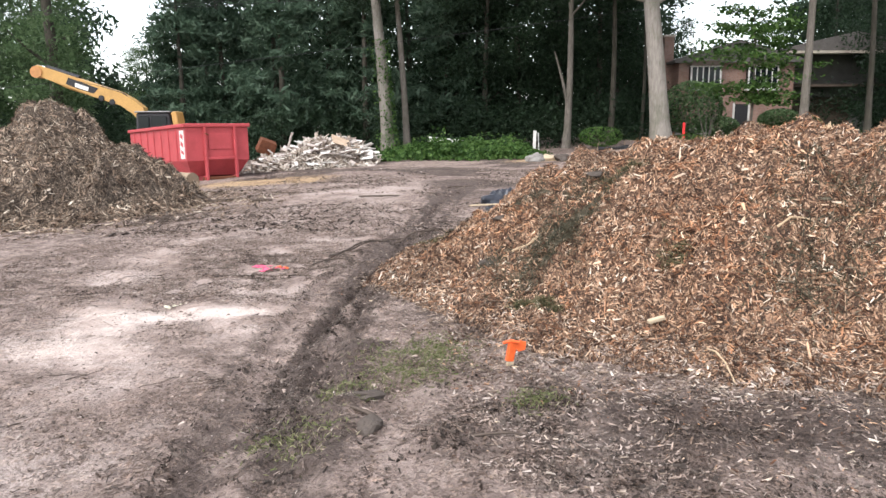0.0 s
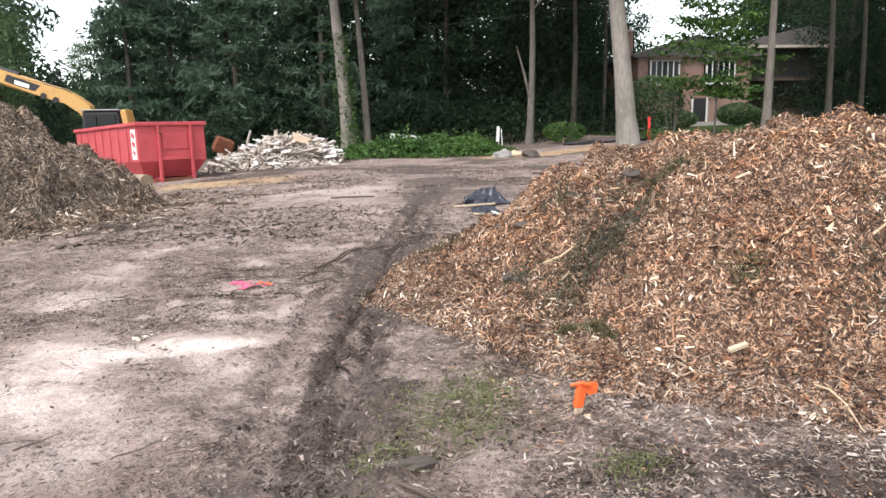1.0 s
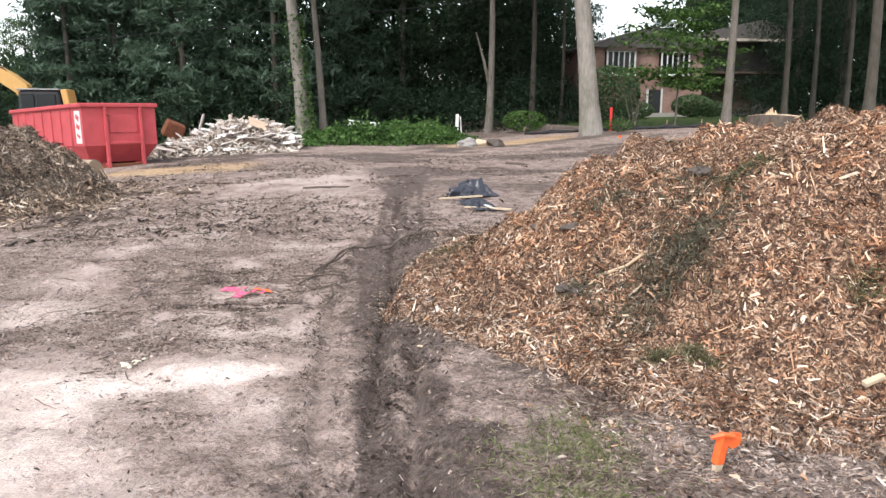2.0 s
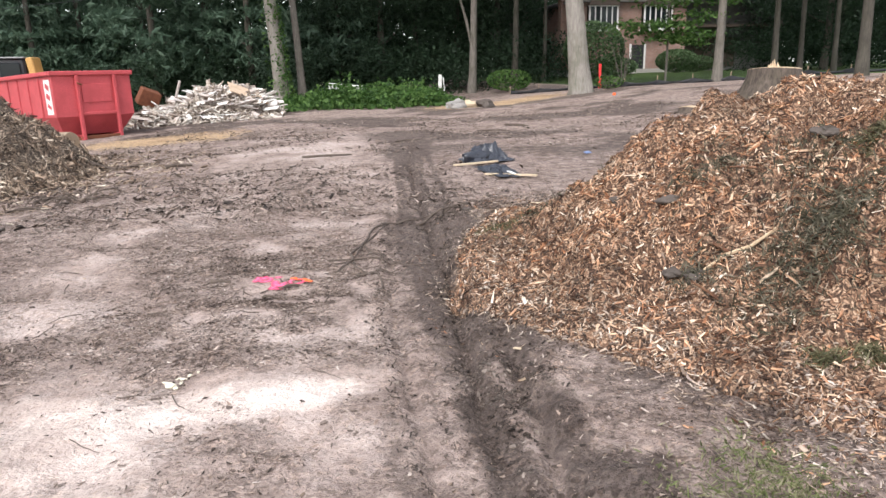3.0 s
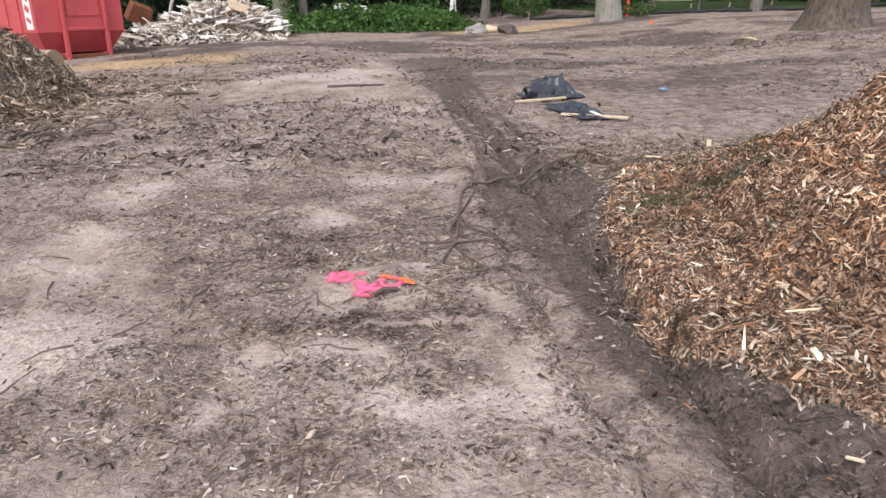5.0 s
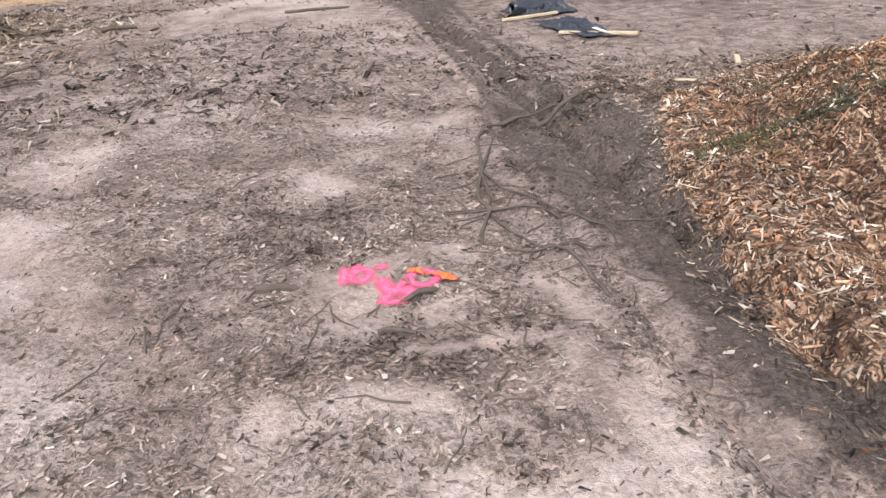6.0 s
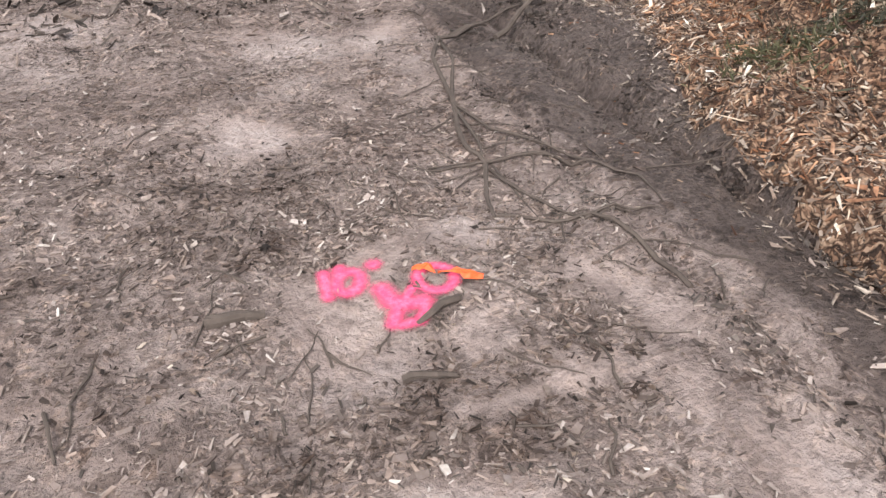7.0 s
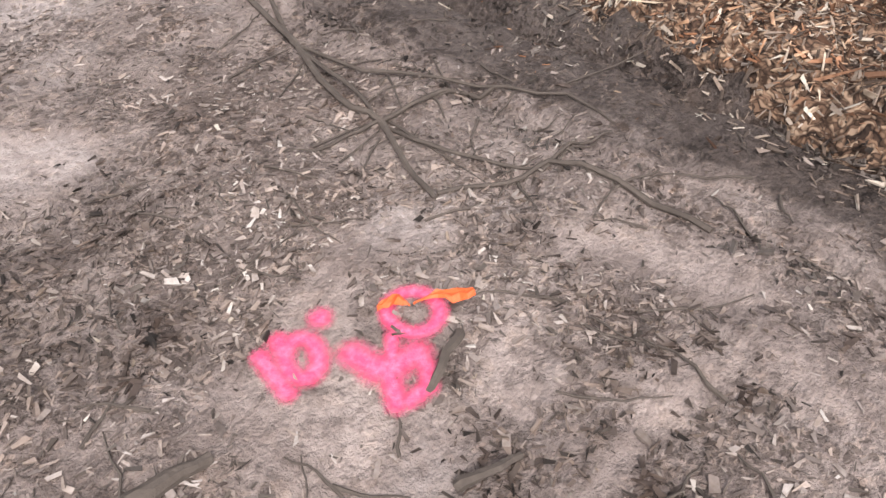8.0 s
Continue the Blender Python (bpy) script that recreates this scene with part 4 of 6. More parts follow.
def trunk_geo(height, r, lean, bend, rnd, flare=1.5):
    n = 12
    pts, rad = [], []
    for k in range(n + 1):
        u = k / n
        pts.append((lean[0] * u * height + bend * math.sin(u * 5 + rnd.uniform(-0.15, 0.15)), lean[1] * u * height, -0.25 + u * (height + 0.25)))
        rad.append(r * (1 - 0.72 * u) * (1 + (flare - 1) * math.exp(-u * height / 0.5)))
    pts.insert(1, tuple(np.add(np.array(pts[0]) * 0.75, np.array(pts[1]) * 0.25)))
    rad.insert(1, rad[0] * 0.5 + rad[1] * 0.5)
    return Geo().tube(pts, rad, 14, 0.05, rnd.randint(0, 999)), pts


CROWNS = {}


def crown_of(kind):
    if kind not in CROWNS:
        rnd = random.Random(kind)
        spec = {
            "broad_a": (17, 4.2, 2.2, 120, 98, False, LEAF, 0.27), "broad_b": (15, 3.6, 1.2, 110, 98, False, LEAF, 0.26),
            "broad_c": (19, 4.8, 4.0, 120, 98, False, LEAF, 0.27), "fir_a": (18, 4.0, 1.0, 150, 66, True, NEEDLE, 0.32),
            # deep and high crowns take the leaves whose colour holds the shade
            "fir_b": (15, 3.4, 0.6, 130, 66, True, NEEDLE, 0.32), "deep_a": (17, 4.2, 1.6, 130, 95, False, LEAF_SHADED, 0.28), "deep_b": (15, 3.6, 0.8, 120, 95, False, LEAF_SHADED, 0.27), "narrow": (18, 2.3, 3.0, 90, 98, False, LEAF, 0.27), "high": (19, 4.4, 9.5, 80, 80, False, LEAF_SHADED, 0.28),
        }[kind]
        CROWNS[kind] = leaf_mesh("crown", crown_points(rnd, spec[0], spec[1], spec[2], spec[3], spec[4], spec[5]), spec[7], spec[6], 0.22, 1.6 if spec[5] else 1.0, True)
    return CROWNS[kind]


def tree(at, r, height, kind, bark, label, lean=(0, 0), bend=0.12, limbs=5, seed=1, first=0.35, group=""):
    rnd = random.Random(seed)
    x, y = at
    root = thing("tree", (x, y, float(ground_z(x, y)) - 0.02), label, "tree", group)
    geo, pts = trunk_geo(height, r, lean, bend, rnd)
    part("trunk", geo, bark, root, smooth=True)
    for k in range(limbs):
        u = first + (0.92 - first) * k / max(1, limbs - 1)
        p = Vector(pts[int(u * (len(pts) - 1))])
        a, ln = rnd.uniform(0, 6.28), rnd.uniform(1.6, 3.4) * (1.15 - u * 0.6)
        d = Vector((math.cos(a), math.sin(a), rnd.uniform(0.25, 0.8)))
        q = p + d * ln * 0.5 + Vector((0, 0, 0.1))
        part("limb", Geo().tube([p, q, p + d * ln + Vector((0, 0, 0.45))], [r * 0.3, r * 0.2, r * 0.06], 7, 0.05, k), bark, root)
    c = part("crown", crown_of(kind), None, root)
    c.matrix_basis = pose(lean[0] * height * 0.7, lean[1] * height * 0.7, 0, 0, 0, rnd.uniform(0, 360))
    return root


# the trunks that stand at the edge of the clearing
ivy_tree = tree((-3.25, 45.2), 0.42, 19, "high", BARK_PALE, "tall pale-barked tree with ivy climbing its lower trunk", (-0.075, 0), 0.1, 3, 11, 0.75)
tree((-2.1, 46.2), 0.23, 18, "high", BARK, "slim grey tree trunk at the edge of the clearing", (-0.06, 0), 0.08, 3, 12, 0.8)
oak = tree((11.0, 35.3), 0.5, 19, "high", BARK_PALE, "big straight grey-brown tree with a flared base", (-0.12, 0), 0.05, 3, 13, 0.75)
part("limb", Geo().tube([(-0.85, 0, 7.1), (-1.9, 0.1, 7.35), (-3.2, 0.2, 7.3)], [0.16, 0.12, 0.05], 8), BARK_PALE, oak)
part("limb", Geo().tube([(-0.75, 0, 6.9), (0.1, -0.1, 7.45), (1.2, 0, 8.0)], [0.15, 0.11, 0.05], 8), BARK_PALE, oak)
fork = tree((8.3, 47.0), 0.25, 17, "high", BARK, "slim forked tree in the shade of the wood", (0.01, 0), 0.1, 3, 14, 0.6)
part("limb", Geo().tube([(0, 0, 3.0), (-0.35, -0.1, 4.4), (-0.9, -0.2, 6.2)], [0.11, 0.09, 0.04], 7), BARK, fork)
tree((11.9, 50.0), 0.22, 16, "high", BARK_DARK, "slim dark tree trunk in the wood", (0.0, 0), 0.1, 2, 15, 0.8)
tree((17.3, 34.2), 0.21, 18, "high", BARK, "straight grey tree trunk above the bank", (0.0, 0), 0.05, 3, 16, 0.8)
for k, (x, y, r) in enumerate(((21.5, 36.0, 0.16), (25.9, 40.0, 0.15), (26.5, 38.0, 0.14), (21.5, 30.0, 0.24), (14.6, 52.0, 0.14))):
    tree((x, y), r, 16, "high", BARK_DARK, "slender tree trunk at the edge of the wood", (-0.045 if x > 15 else 0.0, 0), 0.1, 2, 30 + k, 0.8)
tree((-25.2, 47.5), 0.48, 19, "narrow", BARK_DARK, "tall dark-trunked tree with spreading leafy crown", (-0.01, 0), 0.2, 5, 17, 0.4)

# ivy on the pale trunk
n = 900
u = rng.uniform(0, 1, n) ** 1.5 * 7.0
a = rng.normal(0.2, 1.3, n)
rr = 0.46 + 0.25 * rng.uniform(0, 1, n) + 0.5 * np.exp(-u / 0.6)
part("ivy", leaf_mesh("ivy", np.c_[-0.075 * u + rr * np.cos(a), -np.abs(rr * np.sin(a)) * np.sign(rng.uniform(-0.2, 1, n)), u], 0.16, LEAF_LIGHT, 0.2), None, ivy_tree, "green ivy leaves")

# the wood behind: whole trees, copied
bases = [tree((-38.0, 56.0), 0.3, 15, "broad_a", BARK_DARK, "leafy broad-crowned tree in the dense wood", limbs=4, seed=41, group="trees of the wood"),
         tree((-33.0, 60.0), 0.26, 13, "broad_b", BARK_DARK, "leafy tree branching low in the dense wood", limbs=4, seed=42, group="trees of the wood"),
         tree((-18.8, 58.5), 0.26, 17, "fir_a", BARK_DARK, "dark conifer with drooping boughs", limbs=2, seed=43, group="conifers of the wood"),
         tree((-16.5, 55.0), 0.24, 14, "fir_b", BARK_DARK, "dark bushy conifer with drooping boughs", limbs=2, seed=44, group="conifers of the wood"),
         tree((9.5, 58.0), 0.28, 15, "deep_a", BARK_DARK, "dark leafy tree in the shade of the wood", limbs=4, seed=45, group="trees of the wood"),
         tree((6.0, 56.0), 0.26, 13, "deep_b", BARK_DARK, "dark leafy tree branching low in the wood", limbs=4, seed=46, group="trees of the wood")]
spots = [(-44, 50, 0, 1.0), (-34, 50, 1, 0.9), (-29.5, 55, 0, 0.62), (-25, 62, 1, 0.6), (-18.5, 52, 3, 0.95), (-13.2, 58, 2, 1.05), (-11.5, 53, 3, 1.15), (-8.5, 57, 2, 1.1), (-5.5, 54, 3, 1.1), (-2.5, 58, 4, 1.05),
         (0.5, 55, 3, 1.1), (3.2, 59, 2, 1.0), (3.5, 54, 5, 1.1), (12.5, 57, 5, 1.1), (15.0, 62, 4, 1.0), (33.5, 53, 5, 1.0), (37.0, 58, 4, 1.0), (41.0, 50, 5, 1.0), (30.5, 44, 5, 0.9), (35.0, 42, 4, 1.0),
         (20, 74, 4, 0.85), (26, 80, 5, 0.8), (32.5, 72, 0, 0.6), (38, 70, 5, 1.0), (46, 62, 4, 1.0), (-40, 62, 0, 1.0)]
for k, (x, y, b, s) in enumerate(spots):
    copy_thing(bases[b], pose(x, y, float(rise(x, y)) - 0.05, 0, 0, 77 * k % 360) @ Matrix.Scale(s, 4))

# farther woods, too dense to count; shade is put into their leaf colour
pts = []
rnd = random.Random(9)
for k in range(1500):
    x = rnd.uniform(-75, 85)
    y = rnd.uniform(70, 92)
    d = x / y
    top = 15 if not (-0.48 < d < -0.36 or 0.3 < d < 0.47) else 6.5
    z = rnd.uniform(0, 1) * top + float(rise(x, y))
    pts.append(np.array((x, y, z)) + rng.normal(0, 1, (52, 3)) * np.array((1.6, 1.2, 0.9)))
single("far_woods", leaf_mesh("far_woods", np.concatenate(pts), 0.85, LEAF_SHADED, 0.15, 1.0, True), None, "dense green woods behind the clearing, coloured as in shade", "woods", kind="stuff")

# undergrowth under the trees, its shade put into the leaf colour
pts = []
for k in range(760):
    x, y = (rnd.uniform(-30, 17), rnd.uniform(48, 57)) if k % 4 else (rnd.uniform(28, 52), rnd.uniform(44, 60))
    pts.append(np.array((x, y, 0.3 + rnd.uniform(0, 2.6) + float(rise(x, y)))) + rng.normal(0, 1, (40, 3)) * np.array((0.8, 0.6, 0.5)))
pts = np.concatenate(pts)
pts[:, 2] = np.maximum(pts[:, 2], rise(pts[:, 0], pts[:, 1]) + 0.05)
single("undergrowth", leaf_mesh("undergrowth", pts, 0.24, LEAF_SHADED, 0.25, 1.0, True), None, "shaded undergrowth and saplings beneath the trees", "undergrowth", kind="stuff")

# bright weeds at the clearing's edge
pts = []
for k in range(520):
    x = rnd.uniform(-3.4, 5.2)
    y = 37.2 + rnd.gauss(0, 1.7)
    if y < 33.4 + 0.25 * abs(x):
        continue
    h = 0.52 * max(0.15, 1 - ((x - 1.2) / 4.6) ** 2) * (0.25 + 1.5 * max(0, vnoise(x * 1.7, y * 1.7, 77) + 0.45)) * (1.6 if k % 11 == 0 else 1) * min(1, max(0.25, (y - 33.5) / 2.5))
    pts.append(np.array((x, y, 0)) + np.c_[rng.normal(0, 0.28, 34), rng.normal(0, 0.28, 34), rng.uniform(0.03, h * 1.5 + 0.05, 34)])
single("weeds", leaf_mesh("weeds", np.concatenate(pts), 0.19, LEAF_LIGHT, 0.4), None, "lush bright green weeds and brambles", "weeds", kind="stuff")

# ---------- house ----------
BRICK = brick_material("pink_brick", (0.34, 0.205, 0.165), (0.27, 0.16, 0.13))
SIDING = worn("beige_siding", (0.5, 0.45, 0.38), (0.38, 0.34, 0.29), 2, 0.75)
SHINGLE = worn("grey_shingles", (0.13, 0.12, 0.115), (0.08, 0.075, 0.07), 3, 0.9, 0, 14, 0.5)
SLATE = worn("dark_grey_siding", (0.15, 0.145, 0.14), (0.1, 0.095, 0.09), 2, 0.8)
BROWN = worn("dark_brown_timber", (0.1, 0.075, 0.06), (0.06, 0.045, 0.035), 3, 0.7)


def house():
    base = 1.15
    root = thing("house", (0, 0, 0), "two-storey pink brick house with white bay windows", "house")
    d = 55.2
    part("wall", Geo().box(pose(22.6, d + 4, (base + 6.3) / 2), 8.8, 8, 6.3 - base), BRICK, root)
    roof = [(17.7, 6.25), (27.6, 6.25), (27.6, 6.45), (22.6, 7.9), (17.7, 6.45)]
    part("roof", Geo().prism(roof, 8.9, pose(0, d + 4, 0)), SHINGLE, root)
    part("gable", Geo().prism([(18.3, 6.3), (26.9, 6.3), (22.6, 7.55)], 0.1, pose(0, d - 0.06, 0)), SIDING, root)
    ch = part("chimney", Geo().box(pose(17.9, 57.2, 5.2), 0.75, 0.75, 6.4, bev=0.02), BRICK, root)
    part("cap", Geo().box(pose(17.9, 57.2, 8.45), 0.9, 0.9, 0.15, bev=0.02), SIDING, ch)
    # wing with a deep shaded overhang
    part("wing_wall", Geo().box(pose(32.0, d + 6.2, 4.1), 10.0, 7, 6.1), SLATE, root)
    part("wing_roof", Geo().prism([(26.6, 7.15), (38, 7.15), (38, 7.4), (32, 8.6), (26.6, 7.4)], 10.5, pose(0, d + 6.0, 0)), SHINGLE, root)
    part("soffit", Geo().box(pose(32.2, d + 1.0, 7.05), 11.0, 1.2, 0.2), SIDING, root)
    part("balcony", Geo().box(pose(31.5, d + 2.0, 4.6), 9.0, 1.6, 0.2), BROWN, root)
    part("garage_door", Geo().box(pose(30.5, d + 2.66, 2.6), 4.8, 0.1, 2.3), BROWN, root)
    for cx in (20.1, 24.45):
        w = part("window", Geo().box(pose(cx, d - 0.3, 4.24), 2.5, 0.75, 0.14, bev=0.02), WHITE, root, "white bay window")
        part("hood", Geo().prism([(-1.3, 0), (1.3, 0), (1.0, 0.35), (-1.0, 0.35)], 0.85, pose(cx, d - 0.3, 6.0)), BROWN, w)
        part("pane", Geo().box(pose(cx, d - 0.45, 5.14), 2.1, 0.03, 1.7), GLASS_DARK, w)
        for s in (-1, 1):
            part("pane", Geo().box(pose(cx + s * 1.12, d - 0.22, 5.14), 0.03, 0.42, 1.7), GLASS_DARK, w)
        for k in range(6):
            part("mullion", Geo().box(pose(cx - 1.1 + 0.44 * k, d - 0.49, 5.14), 0.11 if k in (0, 5) else 0.075, 0.09, 1.7), WHITE, w)
        part("frame", Geo().box(pose(cx, d - 0.49, 5.98), 2.4, 0.11, 0.1), WHITE, w)
    door = part("door", Geo().box(pose(23.1, d - 0.03, base + 1.0), 1.0, 0.1, 2.05), BLACK, root)
    for s in (-0.58, 0.58):
        part("frame", Geo().box(pose(23.1 + s, d - 0.04, base + 1.02), 0.13, 0.16, 2.15), WHITE, door)
    part("foundation", Geo().box(pose(22.6, d + 3.9, base), 9.0, 8.1, 0.5), worn("concrete", (0.42, 0.4, 0.37), (0.3, 0.28, 0.26)), root)
    return root


house()

# ---------- fence, stakes and stump by the bank ----------
FABRIC = worn("black_fabric", (0.022, 0.022, 0.025), (0.05, 0.048, 0.047), 5, 0.6, 0, 40, 0.3)
TIMBER = worn("sawn_timber", (0.6, 0.48, 0.34), (0.42, 0.33, 0.23), 9, 0.75)
CUT = worn("fresh_cut_wood", (0.56, 0.42, 0.28), (0.38, 0.27, 0.17), 5, 0.75, 0, 30, 0.4)
BARK_STUMP = bark_material("brown_bark", (0.13, 0.102, 0.083), (0.032, 0.025, 0.021), 9.0)
STICK = worn("stick_bark", (0.125, 0.097, 0.08), (0.065, 0.05, 0.042), 12, 0.9, 0, 70, 0.5)
SUNRED = worn("fluorescent_red_paint", (0.85, 0.06, 0.06), (0.7, 0.05, 0.05), 6, 0.5)
ORANGE = worn("orange_plastic_tape", (0.88, 0.15, 0.04), (0.76, 0.11, 0.035), 14, 0.45, 0, 60, 0.25)
CREAM = worn("cream_rotten_wood", (0.78, 0.72, 0.58), (0.56, 0.5, 0.38), 30, 0.9, 0, 90, 0.8)
LOG = worn("barkless_log", (0.36, 0.27, 0.19), (0.22, 0.16, 0.11), 6, 0.85, 0, 40, 0.4)
STONE = worn("grey_stone", (0.3, 0.28, 0.26), (0.18, 0.17, 0.16), 5, 0.85, 0, 40, 0.5)
CLOD = worn("dark_clod", (0.11, 0.09, 0.078), (0.06, 0.05, 0.043), 9, 0.95, 0, 60, 0.8)
MOSS = leaves_material("mossy_sprigs", [(0, (0.045, 0.045, 0.02)), (0.5, (0.1, 0.094, 0.045)), (1, (0.2, 0.17, 0.1))], 0.1)
BRUSH = leaves_material("dry_conifer_sprigs", [(0, (0.035, 0.032, 0.022)), (0.5, (0.085, 0.078, 0.05)), (0.85, (0.14, 0.12, 0.085)), (1, (0.24, 0.2, 0.15))], 0.1)
GRASS = leaves_material("short_grass", [(0, (0.1, 0.115, 0.045)), (0.45, (0.19, 0.21, 0.085)), (0.7, (0.28, 0.27, 0.14)), (1, (0.4, 0.35, 0.24))], 0.3)


def top_of(x, y):
    return float(surface_z(x, y))


def stake(name, x, y, w, d, h, mat, label, lean=0.0, turn=0.0):
    g = Geo().box(pose(0, 0, h / 2 - 0.1), w, d, h + 0.2, 1.0, 0.006)
    return single(name, g, mat, label, "stake", m=pose(x, y, top_of(x, y), lean, lean, turn))


stake("survey_stake", 6.06, 46.0, 0.2, 0.06, 1.3, WHITE, "white-painted survey board stuck in the ground", 2)
stake("survey_stake", 6.4, 46.2, 0.07, 0.05, 1.15, WHITE, "narrow white survey stake beside a wider one", -3)
stake("lath_stake", 12.6, 37.0, 0.13, 0.05, 1.2, SUNRED, "fluorescent red survey lath near the big tree", 0, 10)
flag = thing("marker_flag", (9.95, 29.3, top_of(9.95, 29.3)), "small orange marker flag on a wire", "flag")
part("wire", Geo().tube([(0, 0, -0.05), (0.01, 0, 0.3)], 0.006, 5), STEEL, flag)
part("flag", Geo().box(pose(0.07, 0, 0.25, 0, 8, 0), 0.13, 0.006, 0.1), ORANGE, flag)

fence_pts = [(9.0, 40.6), (10.2, 39.4), (11.9, 37.9), (13.6, 36.3), (14.9, 35.4), (16.3, 34.6), (17.8, 33.8), (19.4, 33.3), (21.2, 33.0), (23.4, 32.9), (26.0, 32.8)]
fence = thing("silt_fence", (0, 0, 0), "low sagging black fabric silt fence on wooden stakes", "fence")
for (xa, ya), (xb, yb) in zip(fence_pts, fence_pts[1:]):
    n, vs = 7, []
    for k in range(n):
        u = k / (n - 1)
        x, y = xa + (xb - xa) * u, ya + (yb - ya) * u
        z = top_of(x, y)
        h = 0.24 - 0.12 * math.sin(math.pi * u) + 0.04 * float(vnoise(x * 3, y * 3, 5))
        belly = 0.08 * math.sin(math.pi * u)
        vs += [(x, y, z - 0.05), (x - belly, y - belly, z + h * 0.5), (x, y, z + h), (x + 0.02, y + 0.03, z + h), (x - belly + 0.02, y - belly + 0.03, z + h * 0.5), (x + 0.02, y + 0.03, z - 0.05)]
    fs = [(6 * k + i, 6 * k + (i + 1) % 6, 6 * k + 6 + (i + 1) % 6, 6 * k + 6 + i) for k in range(n - 1) for i in range(6)] + [(0, 1, 2, 3, 4, 5), tuple(range(6 * n - 6, 6 * n))]
    part("fabric", Geo().add(vs, fs), FABRIC, fence)
for x, y in fence_pts:
    part("stake", Geo().box(pose(x, y + 0.05, top_of(x, y) + 0.14, 3, 2, 20), 0.04, 0.035, 0.55), LOG, fence)


def stump(x, y, r, h, label, seed):
    root = thing("tree_stump", (x, y, top_of(x, y)), label, "stump")
    rnd = random.Random(seed)
    g, sides, rows = Geo(), 28, 7
    flare = [1 + 0.16 * math.sin(3 * t * 6.283 / sides + 1) + rnd.uniform(-0.05, 0.05) for t in range(sides)]
    vs = []
    for k in range(rows):
        u = k / (rows - 1)
        for i in range(sides):
            a = 6.283 * i / sides
            rr = r * (1 + 0.5 * (1 - u) ** 1.8 * flare[i]) * (1 + 0.05 * (flare[i] - 1) + rnd.uniform(-0.012, 0.012))
            vs.append((rr * math.cos(a), rr * math.sin(a), -0.15 + u * (h + 0.15) + (0.03 * math.sin(a * 2) if k == rows - 1 else 0)))
    fs = [(k * sides + i, k * sides + (i + 1) % sides, (k + 1) * sides + (i + 1) % sides, (k + 1) * sides + i) for k in range(rows - 1) for i in range(sides)]
    fs.append(tuple(range(sides - 1, -1, -1)))
    part("bark", g.add(vs, fs), BARK_STUMP, root)
    top = vs[-sides:]
    cut = Geo()
    ring = [(px * 0.985, py * 0.985, pz + 0.012) for px, py, pz in top]
    cut.add(ring + [(0, 0, h + 0.02)] + [(px, py, pz - 0.06) for px, py, pz in top], [(i, (i + 1) % sides, sides) for i in range(sides)] + [(i, (i + 1) % sides, sides + 1 + (i + 1) % sides, sides + 1 + i) for i in range(sides)])
    part("cut_face", cut, CUT, root, "pale sawn top")
    return root


big = stump(13.0, 23.7, 0.8, 0.86, "wide freshly cut tree stump with splintered hinge", 3)
for k in range(6):
    part("splinter", Geo().tube([(-0.45 + 0.05 * k, -0.3 - 0.04 * k, 0.84), (-0.43 + 0.055 * k, -0.32, 0.98 + 0.05 * ((k * 37) % 4))], [0.05, 0.012], 4), CUT, big)
stump(9.3, 22.3, 0.28, 0.14, "low sawn-off stump close to the soil", 4)


def rock(name, x, y, size, mat, label, category, seed, sink=0.3):
    bm = bmesh.new()
    bmesh.ops.create_icosphere(bm, subdivisions=3, radius=0.5)
    for v in bm.verts:
        p = v.co.copy()
        v.co = p * (1 + 0.55 * noise.noise(p * 2.1 + Vector((seed, 0, 0))) + 0.18 * noise.noise(p * 6 + Vector((0, seed, 0))))
        v.co = Vector((v.co.x * size[0], v.co.y * size[1], v.co.z * size[2]))
    me = bpy.data.meshes.new(name)
    bm.to_mesh(me)
    bm.free()
    me.materials.append(mat)
    return single(name, me, None, label, category, m=pose(x, y, top_of(x, y) + size[2] * (0.5 - sink), 0, 0, seed * 40))


rock("stone_slab", 4.35, 32.2, (1.0, 0.7, 0.55), STONE, "grey stone block on the straw", "stone", 1)
rock("stone_slab", 5.6, 32.4, (0.9, 0.7, 0.5), CLOD, "dark broken stone block", "stone", 2)
rock("stone_slab", 5.0, 32.6, (0.8, 0.5, 0.4), TIMBER, "pale flat stone between two dark ones", "stone", 5)
rock("chalk_lump", -2.48, 6.25, (0.07, 0.05, 0.03), CREAM, "crumbly whitish lump on the soil", "stone", 3)
rock("chalk_lump", -2.44, 6.34, (0.06, 0.03, 0.02), CREAM, "small crumbly whitish lump on the soil", "stone", 4)
for k, (x, y, r) in enumerate(((-2.45, 6.22, 0.04), (-2.51, 6.29, 0.035), (-2.4, 6.37, 0.03), (-2.43, 6.28, 0.03), (-2.36, 6.4, 0.025))):
    rock("chalk_lump", x, y, (r, r * 0.6, r * 0.5), CREAM, "crumb of whitish rotten wood on the soil", "stone", 30 + k)
rock("soil_clod", -0.37, 3.47, (0.14, 0.12, 0.09), CLOD, "dark clod of earth with a root in it", "clod", 6)
rock("soil_clod", -0.46, 3.9, (0.1, 0.26, 0.05), CLOD, "long dark clod of earth", "clod", 7)
